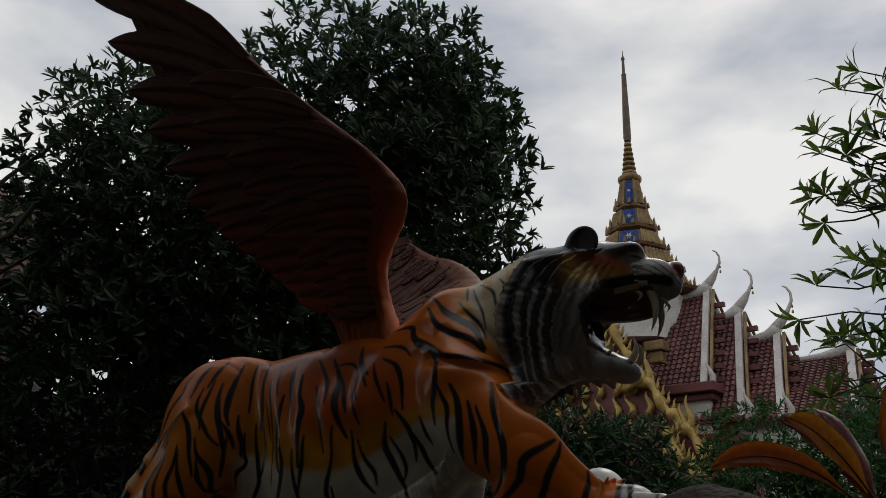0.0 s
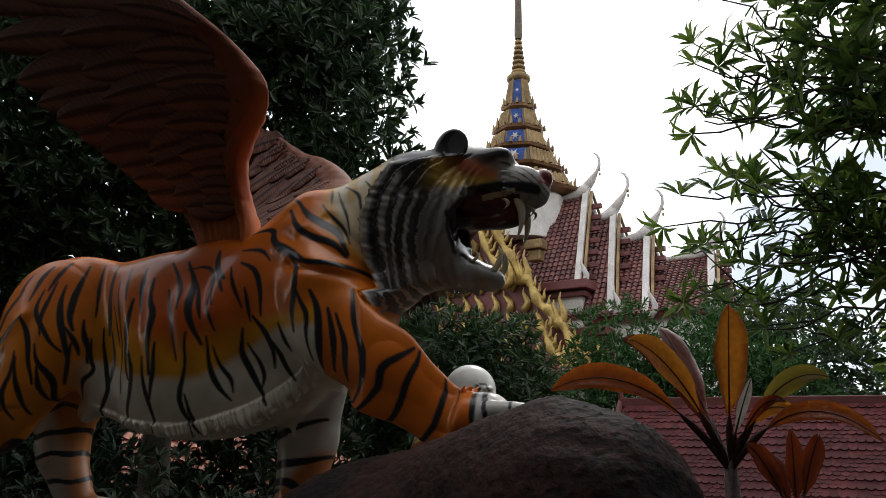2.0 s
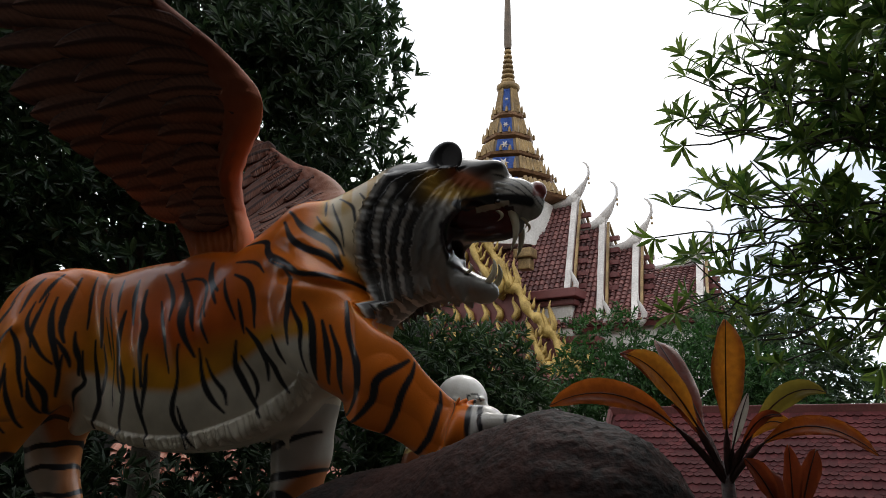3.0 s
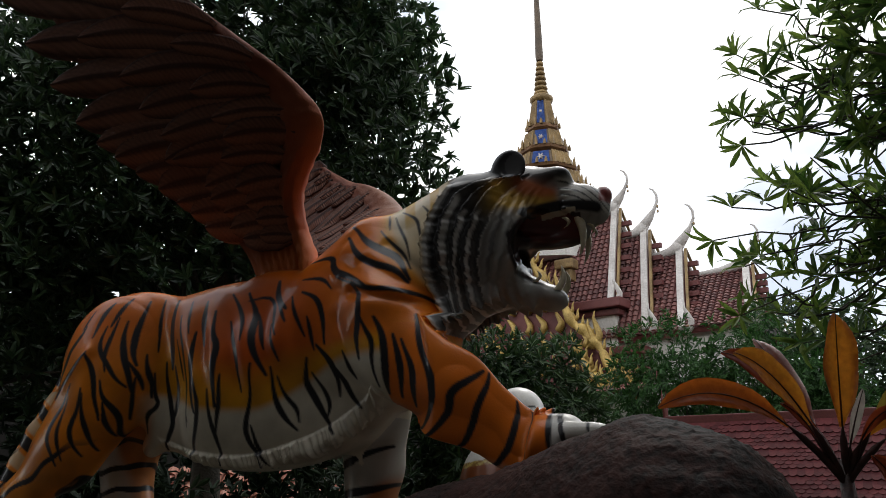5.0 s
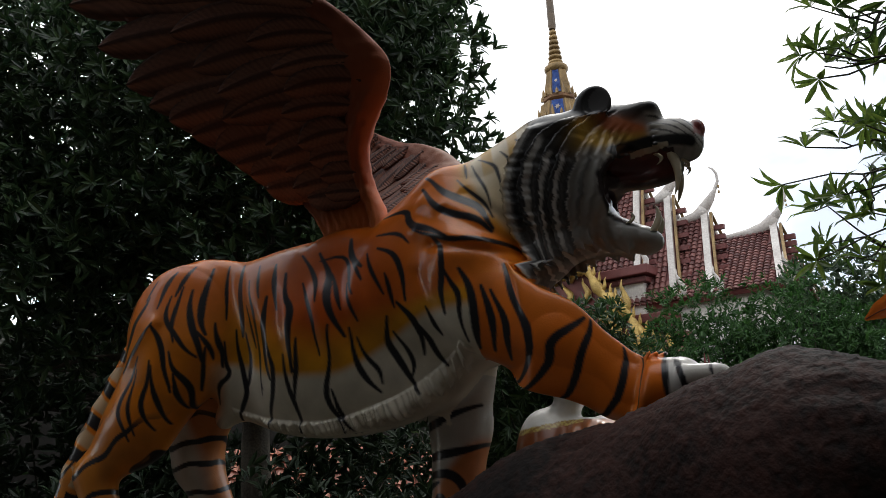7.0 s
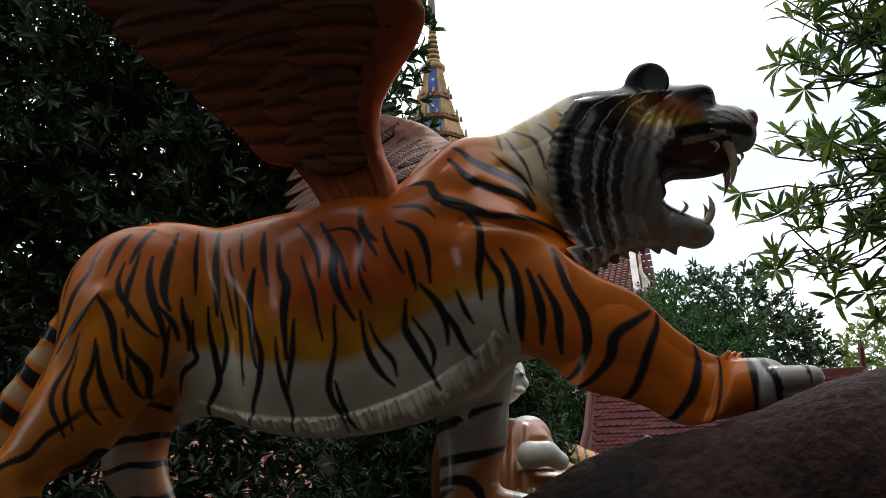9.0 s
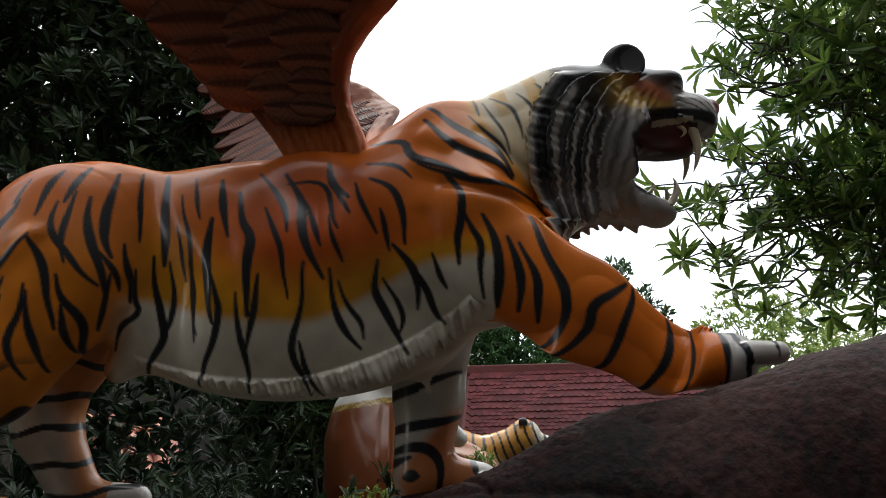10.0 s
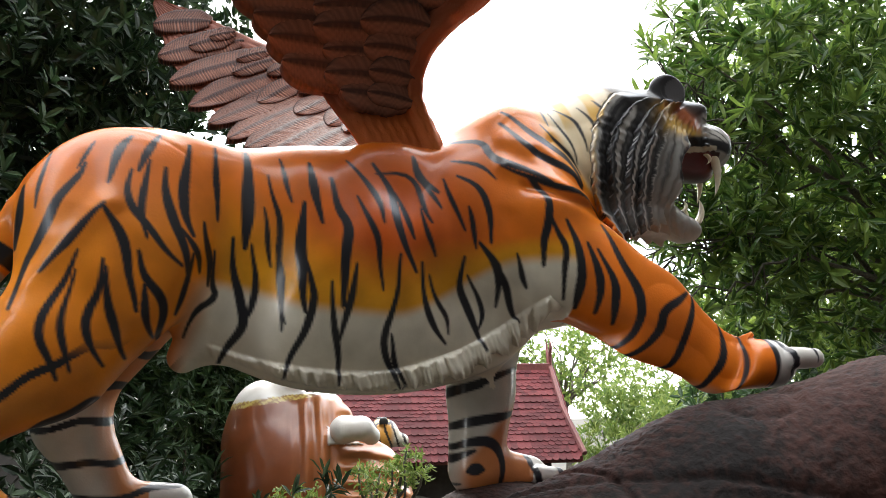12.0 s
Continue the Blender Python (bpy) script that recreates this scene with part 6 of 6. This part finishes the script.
    part("bracket", bm, GOLD, ob)
    # spire
    bm = bmesh.new()
    lathe(bm, [(1.75, 8.2), (1.75, 9.7), (1.5, 9.9)], 12, math.pi / 12)
    part("tower", bm, WHITE_WALL, ob)
    tiers = [(2.05, 1.70, 10.00, 10.45), (1.50, 1.25, 10.85, 11.35), (1.12, 0.88, 11.65, 12.15), (0.82, 0.62, 12.45, 13.05), (0.54, 0.33, 13.35, 14.35)]
    for r0, r1, z0, z1 in tiers:
        bm = bmesh.new()
        lathe(bm, [(r0 * 0.80, z0 - 0.22), (r0 * 1.06, z0 - 0.14), (r0 * 1.10, z0 - 0.05), (r0 * 0.98, z0)], 8, math.pi / 8 + 0.35)
        part("cornice", bm, RED_GOLD, ob)
        bm = bmesh.new()
        lathe(bm, [(r0 * 0.93, z0 - 0.01), (r1, z1), (r1 * 0.8, z1 + 0.05)], 8, math.pi / 8 + 0.35)
        drum = part("drum", bm, DARK_SPIRE, ob)
        # gilded ribs between blue mosaic panels on alternate faces
        for f in range(8):
            a0 = math.pi / 8 + 0.35 + f * math.pi / 4
            ends = [Vector((math.cos(a0 + q * math.pi / 4), math.sin(a0 + q * math.pi / 4), 0)) for q in (0, 1)]
            if f % 2:
                bm = bmesh.new()
                quad = []
                for rr, zz in ((r0 * 0.95, z0 + 0.03), (r1 * 1.03, z1)):
                    quad += [bm.verts.new(ends[0].lerp(ends[1], q) * rr + Vector((0, 0, zz))) for q in ((0.12, 0.88) if zz < z1 else (0.88, 0.12))]
                bm.faces.new(quad)
                ext = bmesh.ops.solidify(bm, geom=bm.faces[:], thickness=0.03)
                panel = part("mosaic_panel", bm, BLUE_GLASS, drum, "deep blue mosaic panel")
                bm = bmesh.new()
                c = (ends[0] + ends[1]) * 0.5 * (r0 + r1) * 0.5 * 1.02
                for k in range(6):
                    a = k * math.pi / 3
                    t = (ends[1] - ends[0]).normalized()
                    p = c + Vector((0, 0, (z0 + z1) / 2))
                    w = 0.13 * (r0 + r1) * 0.5
                    tube(bm, [p, p + (t * math.cos(a) + Vector((0, 0, math.sin(a)))) * w], [0.035 * r0 + 0.012, 0.008], 4)
                part("star", bm, WHITE_TRIM, panel)
            else:
                bm = bmesh.new()
                for k in range(7):
                    q = (k + 0.5) / 7
                    e = ends[0].lerp(ends[1], q)
                    tube(bm, [e * r0 * 0.96 + Vector((0, 0, z0)), e * r1 * 1.04 + Vector((0, 0, z1))], [0.045 * r0 + 0.012, 0.045 * r1 + 0.012], 5)
                tagged(part("ribs", bm, GOLD, drum, "gilded vertical ribs"), kind="stuff")
        n = max(16, int(r0 * 22))
        bm = bmesh.new()
        for k in range(n):
            a = 2 * math.pi * k / n
            c8 = 1.0 / max(math.cos((a - 0.35) % (math.pi / 4) - math.pi / 8), 0.92) * 0.955
            tall = 0.34 if k % (n // 8) == 0 else 0.16
            tube(bm, [(r0 * 1.06 * c8 * math.cos(a), r0 * 1.06 * c8 * math.sin(a), z0 - 0.06), (r0 * 1.05 * c8 * math.cos(a), r0 * 1.05 * c8 * math.sin(a), z0 + tall * 0.5), (r0 * 1.07 * c8 * math.cos(a), r0 * 1.07 * c8 * math.sin(a), z0 + tall)], [0.06, 0.05, 0.004], 4)
        tagged(part("antefix_band", bm, GOLD, ob, "band of small gilded leaf finials"), kind="stuff")
    bm = bmesh.new()
    lathe(bm, [(0.34, 14.30), (0.42, 14.42), (0.42, 14.52), (0.30, 14.60), (0.26, 14.66)], 16)
    part("collar", bm, GOLD, ob, smooth=True)
    for k in range(7):
        z, r = 14.72 + 0.20 * k, 0.27 - 0.022 * k
        bm = bmesh.new()
        lathe(bm, [(r * 0.6, z - 0.09), (r * 0.98, z - 0.05), (r, z), (r * 0.9, z + 0.05), (r * 0.55, z + 0.10)], 14)
        part("ring", bm, GOLD, ob, smooth=True)
    bm = bmesh.new()
    lathe(bm, [(0.12, 16.05), (0.145, 16.2), (0.135, 17.0), (0.11, 18.0), (0.09, 18.9), (0.10, 18.95), (0.06, 19.05), (0.05, 19.6), (0.075, 19.7), (0.02, 19.85), (0.008, 20.1)], 10)
    part("needle", bm, DARK_SPIRE, ob, "slender dark needle")
    return ob


temple()


# ---- old brown-roofed building beyond the trees ----
def old_building():
    ob = empty("old_building", Matrix(((-0.94, -0.34, 0, -5.4), (-0.34, 0.94, 0, 9.7), (0, 0, 1, 0), (0, 0, 0, 1))), "dim old building with two tiers of brown tiled roof", "building")
    for name, ridge, eave, half, y0 in (("upper_roof", 6.5, 4.6, 1.7, 1.2), ("lower_roof", 4.5, 3.5, 1.4, 0.5)):
        bm = bmesh.new()
        roof_slab(bm, 0.0, 7.0, 0.0, ridge, eave, half, 0.1)
        roof = part(name, bm, DARK_WALL, ob)
        roof.location = (0, y0, 0)
        tile_field(0.0, 7.0, 0.0, ridge, eave, half, 0.2, 12, OLD_TILE, "tiles", roof)
    bm = bmesh.new()
    box(bm, 0.4, 7.0, 0.6, 4.0, -1.0, 4.5, 0.02)
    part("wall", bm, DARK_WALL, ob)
    return ob


old_building()


def garden_shed():
    ob = empty("garden_shed", pose(-3.0, 12.4, 0), "low shed with a coral tiled roof among bushes", "shed")
    bm = bmesh.new()
    roof_slab(bm, 0.0, 3.4, 0.0, 1.75, 0.75, 1.3, 0.08)
    roof = part("roof", bm, CORAL_TILE, ob)
    tile_field(0.0, 3.4, 0.0, 1.75, 0.75, 1.3, 0.17, 10, CORAL_TILE, "tiles", roof)
    bm = bmesh.new()
    box(bm, 0.1, 3.3, -1.0, 1.5, -1.05, 0.85, 0.02)
    part("wall", bm, GREY_WALL, ob)
    return ob


garden_shed()


# ---- seated bald monk statue in an orange robe ----
def monk():
    c = Clay((-0.9, -0.9, 0.55), (1.05, 0.9, 2.55), 0.016)
    # local x runs towards the knees, y away
    c.egg((-0.05, 0.05, 1.10), (0.62, 0.45, 0.62), 0.10)
    c.egg((-0.32, 0.12, 1.42), (0.36, 0.36, 0.42), 0.10, lean=10)
    c.egg((0.36, -0.05, 1.02), (0.42, 0.36, 0.46), 0.10, lean=-18)
    c.egg((-0.36, 0.10, 1.68), (0.25, 0.24, 0.26), 0.08)
    c.egg((0.10, 0.30, 1.66), (0.20, 0.16, 0.20), 0.08)
    c.egg((-0.02, 0.10, 1.60), (0.36, 0.28, 0.24), 0.08)
    c.rod((-0.28, 0.12, 1.75), (-0.14, 0.10, 2.00), 0.14, 0.12, 0.06)
    c.egg((-0.09, 0.10, 2.17), (0.235, 0.21, 0.235), 0.04)
    c.egg((-0.07, -0.115, 2.11), (0.045, 0.025, 0.085), 0.012)
    c.egg((-0.07, -0.125, 2.12), (0.024, 0.018, 0.055), 0.008, cut=True)
    c.egg((0.125, 0.08, 2.11), (0.05, 0.05, 0.05), 0.03)
    c.egg((0.11, 0.02, 2.185), (0.05, 0.06, 0.022), 0.015)
    c.egg((0.115, 0.0, 2.05), (0.045, 0.05, 0.03), 0.02)
    c.rod((0.22, -0.34, 1.55), (0.35, -0.36, 1.56), 0.105, 0.085, 0.04)
    c.rod((0.35, -0.36, 1.56), (0.43, -0.30, 1.50), 0.08, 0.07, 0.03)
    c.rod((0.55, -0.25, 0.9), (0.75, -0.2, 0.72), 0.24, 0.2, 0.1)
    v, f = c.skin()
    s, d, z = v.T
    robe = ~(((s + 0.09) ** 2 + (d - 0.10) ** 2 + (z - 2.15) ** 2 < 0.29 ** 2) | ((s < 0.06) & (z > 1.77 + 0.15 * (s + 0.48))) | ((s > 0.115) & (d < -0.22) & (z > 1.44) & (z < 1.72) & (s < 0.62)) | (z > 1.82))
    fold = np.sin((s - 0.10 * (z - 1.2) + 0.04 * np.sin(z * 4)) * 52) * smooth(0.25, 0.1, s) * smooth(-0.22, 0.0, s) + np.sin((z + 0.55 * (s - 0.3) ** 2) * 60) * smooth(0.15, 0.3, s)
    v = v + np.c_[np.zeros(len(v)), -0.020 * fold * robe * (d < 0.2), np.zeros(len(v))]
    col = np.tile(np.array([[0.72, 0.70, 0.66]]), (len(v), 1))
    # shading painted into the robe: darker back, paler knee and fold ridges
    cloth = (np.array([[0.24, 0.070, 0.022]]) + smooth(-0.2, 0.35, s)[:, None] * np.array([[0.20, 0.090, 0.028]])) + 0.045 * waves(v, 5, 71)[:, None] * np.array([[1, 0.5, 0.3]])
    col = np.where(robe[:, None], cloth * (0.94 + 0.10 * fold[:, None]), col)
    hem = robe & (s < 0.0) & (z > 1.725 + 0.15 * (s + 0.48))
    key = (np.sin(s * 130) * np.sin(z * 150 + 60 * s) > 0)
    col[hem] = np.where(key[hem][:, None], np.array([[0.55, 0.42, 0.12]]), np.array([[0.30, 0.17, 0.05]]))
    brow = np.abs(np.hypot(s - 0.08, z - 2.17) - 0.05) < 0.008
    col[brow & (d < 0.05) & (z > 2.16)] = (0.03, 0.03, 0.03)
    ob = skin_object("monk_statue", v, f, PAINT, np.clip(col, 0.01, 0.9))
    ob.matrix_world = Matrix.Translation((1.32, 6.72, 0)) @ pose(0, 0, 0, 0, 0, -32)
    return tagged(ob, "seated bald monk statue with white skin and an orange robe", "statue")


monk()


def resting_tiger():
    c = Clay((-1.6, -0.5, 0.3), (0.6, 0.6, 2.0), 0.016)
    c.rod((-1.15, 0.05, 1.42), (-0.55, 0.0, 1.22), 0.24, 0.22, 0.08)
    c.egg((-1.1, 0.05, 1.1), (0.4, 0.32, 0.55), 0.1)
    c.rod((-0.55, 0, 1.22), (-0.10, 0, 1.38), 0.20, 0.18, 0.08)
    c.egg((0.0, 0, 1.45), (0.20, 0.17, 0.19), 0.06)
    c.rod((0.12, 0, 1.40), (0.24, 0, 1.37), 0.10, 0.085, 0.04)
    c.egg((-0.02, -0.15, 1.60), (0.06, 0.03, 0.06), 0.02)
    c.egg((-0.02, 0.15, 1.60), (0.06, 0.03, 0.06), 0.02)
    c.rod((-0.45, -0.05, 1.1), (-0.35, -0.05, 0.55), 0.17, 0.11, 0.08)
    c.rod((-0.25, 0.1, 1.1), (-0.15, 0.1, 0.55), 0.15, 0.10, 0.08)
    v, f = c.skin()
    s, d, z = v.T
    col = np.tile(np.array([[0.62, 0.30, 0.06]]), (len(v), 1))
    pale = smooth(0.05, 0.15, s)[:, None] + smooth(1.25, 1.0, z)[:, None]
    col = col * (1 - np.clip(pale, 0, 1)) + np.array([[0.62, 0.58, 0.50]]) * np.clip(pale, 0, 1)
    band = np.sin((s * 1.0 + 0.3 * z + 0.02 * waves(v, 14, 8)) * 2 * np.pi / 0.11)
    col[band > 0.62] = (0.02, 0.018, 0.018)
    col[(z > 1.56) & (np.abs(d) > 0.10) & (np.abs(s + 0.02) < 0.09)] = (0.02, 0.02, 0.02)
    ob = skin_object("tiger_statue", v, f, PAINT, col)
    ob.matrix_world = Matrix.Translation((3.98, 9.04, 0)) @ pose(0, 0, 0, 0, 0, -30)
    return tagged(ob, "painted striped tiger statue resting behind the monk", "statue")


resting_tiger()


# ---- cordyline plants with red and amber leaves ----
def leaf_material(name, low, high, edge):
    m = material(name, low, high, 0.38, 7.0, 70.0, 0.25, spread=(0.38, 0.62))
    n, l = m.node_tree.nodes, m.node_tree.links
    bsdf, out = n["Principled BSDF"], n["Material Output"]
    tr = n.new("ShaderNodeBsdfTranslucent")
    tr.inputs["Color"].default_value = (*edge, 1)
    mix = n.new("ShaderNodeMixShader")
    mix.inputs["Fac"].default_value = 0.32
    l.new(bsdf.outputs["BSDF"], mix.inputs[1])
    l.new(tr.outputs["BSDF"], mix.inputs[2])
    l.new(mix.outputs["Shader"], out.inputs["Surface"])
    return m


CORD_STALK = material("dark_red_stalk", (0.020, 0.006, 0.005), (0.075, 0.020, 0.014), 0.5, 14.0, 90.0, 0.3)
CORD_RED = leaf_material("dark_red_leaf", (0.10, 0.018, 0.012), (0.24, 0.05, 0.02), (0.5, 0.10, 0.03))
CORD_AMBER = leaf_material("amber_leaf", (0.20, 0.045, 0.010), (0.55, 0.22, 0.025), (0.90, 0.38, 0.04))
CORD_ORANGE = leaf_material("orange_leaf", (0.16, 0.030, 0.010), (0.42, 0.12, 0.022), (0.8, 0.22, 0.03))
CORD_OLIVE = leaf_material("olive_leaf", (0.14, 0.11, 0.02), (0.26, 0.20, 0.04), (0.45, 0.35, 0.06))
CORD_DRY = leaf_material("dry_leaf_tip", (0.40, 0.36, 0.32), (0.62, 0.58, 0.54), (0.5, 0.45, 0.4))


def cord_leaf(parent, base, tip, width, rise, mat, name="leaf", face=(0, -1, 0.35)):
    """A long leaf with a stalk, folded along its midrib and bowed between base and tip."""
    base, tip = Vector(base), Vector(tip)
    bm = bmesh.new()
    n = 14
    rows, spine = [], []
    d = tip - base
    up = Vector(face).normalized()
    for i in range(n + 1):
        t = i / n
        c = base + d * t + Vector((0, 0, 1)) * rise * 4 * t * (1 - t)
        tang = (d + Vector((0, 0, 1)) * rise * 4 * (1 - 2 * t)).normalized()
        side = tang.cross(up).normalized()
        nrm = side.cross(tang)
        w = width * 0.5 * (0.12 + 0.88 * math.sin(math.pi * (t - 0.32) / 0.68) ** 0.75) if t > 0.32 else width * 0.06
        if i == n:
            w = 0.002
        wave = 0.10 * width * math.sin(t * 17 + base.x * 40)
        spine.append(c + nrm * 0.0015)
        if t < 0.28:
            continue
        row = []
        for q in (-1, -0.5, 0, 0.5, 1):
            row.append(bm.verts.new(c + side * w * q + nrm * (abs(q) * w * 0.34 + wave * abs(q) * 0.5)))
        rows.append(row)
    for a, b in zip(rows, rows[1:]):
        for k in range(4):
            bm.faces.new((a[k], a[k + 1], b[k + 1], b[k]))
    bmesh.ops.solidify(bm, geom=bm.faces[:], thickness=0.0016)
    leaf = part(name, bm, mat, parent, smooth=True)
    bm = bmesh.new()
    tube(bm, spine, [0.0075 if i < 4 else 0.0026 - 0.0018 * i / n for i in range(n + 1)], 6)
    part("midrib", bm, CORD_STALK, leaf, "dark red leaf stalk and midrib", True)
    return leaf


def cordyline(x, y, top, leaves, label):
    ob = empty("cordyline", pose(0, 0, 0), label, "plant", "cordyline plants")
    z = float(ground_height(np.array([x]), np.array([y]))[0]) - 0.03
    bm = bmesh.new()
    tube(bm, bend((x, y, z), (x, y, top + 0.05), (0.02, 0.01, 0), 6), [0.024, 0.023, 0.022, 0.021, 0.022, 0.024, 0.012], 10)
    part("stem", bm, CORD_STALK, ob, smooth=True)
    for tip, width, rise, mat, start in leaves:
        cord_leaf(ob, (x, y, top + start), tip, width, rise, mat)
    return ob


cordyline(0.95, 1.68, 1.66, [
    ((0.936, 1.61, 2.005), 0.080, 0.02, CORD_AMBER, 0.0),
    ((0.722, 1.643, 1.925), 0.068, 0.055, CORD_AMBER, 0.0),
    ((0.556, 1.659, 1.815), 0.064, 0.090, CORD_ORANGE, 0.0),
    ((0.905, 1.90, 2.000), 0.060, 0.03, CORD_RED, 0.0),
    ((0.770, 1.80, 1.950), 0.056, 0.06, CORD_RED, 0.0),
    ((1.120, 1.56, 1.850), 0.048, 0.07, CORD_OLIVE, 0.0),
    ((1.145, 1.46, 1.725), 0.048, 0.085, CORD_ORANGE, 0.0),
    ((1.080, 1.61, 1.765), 0.036, 0.070, CORD_AMBER, 0.0),
    ((1.03, 1.58, 1.80), 0.024, 0.05, CORD_RED, 0.0),
    ((0.86, 1.735, 1.83), 0.028, 0.03, CORD_RED, 0.0),
    ((0.985, 1.63, 1.85), 0.024, 0.01, CORD_DRY, 0.02),
], "cordyline plant with broad amber and dark red leaves beside the boulder")
cordyline(0.965, 1.475, 1.56, [
    ((0.965, 1.47, 1.742), 0.040, 0.0, CORD_RED, 0.0),
    ((0.885, 1.49, 1.715), 0.044, 0.02, CORD_RED, 0.0),
    ((1.025, 1.475, 1.735), 0.040, 0.015, CORD_RED, 0.0),
    ((0.93, 1.50, 1.700), 0.040, 0.01, CORD_RED, 0.0),
], "small young cordyline with dark red leaves")
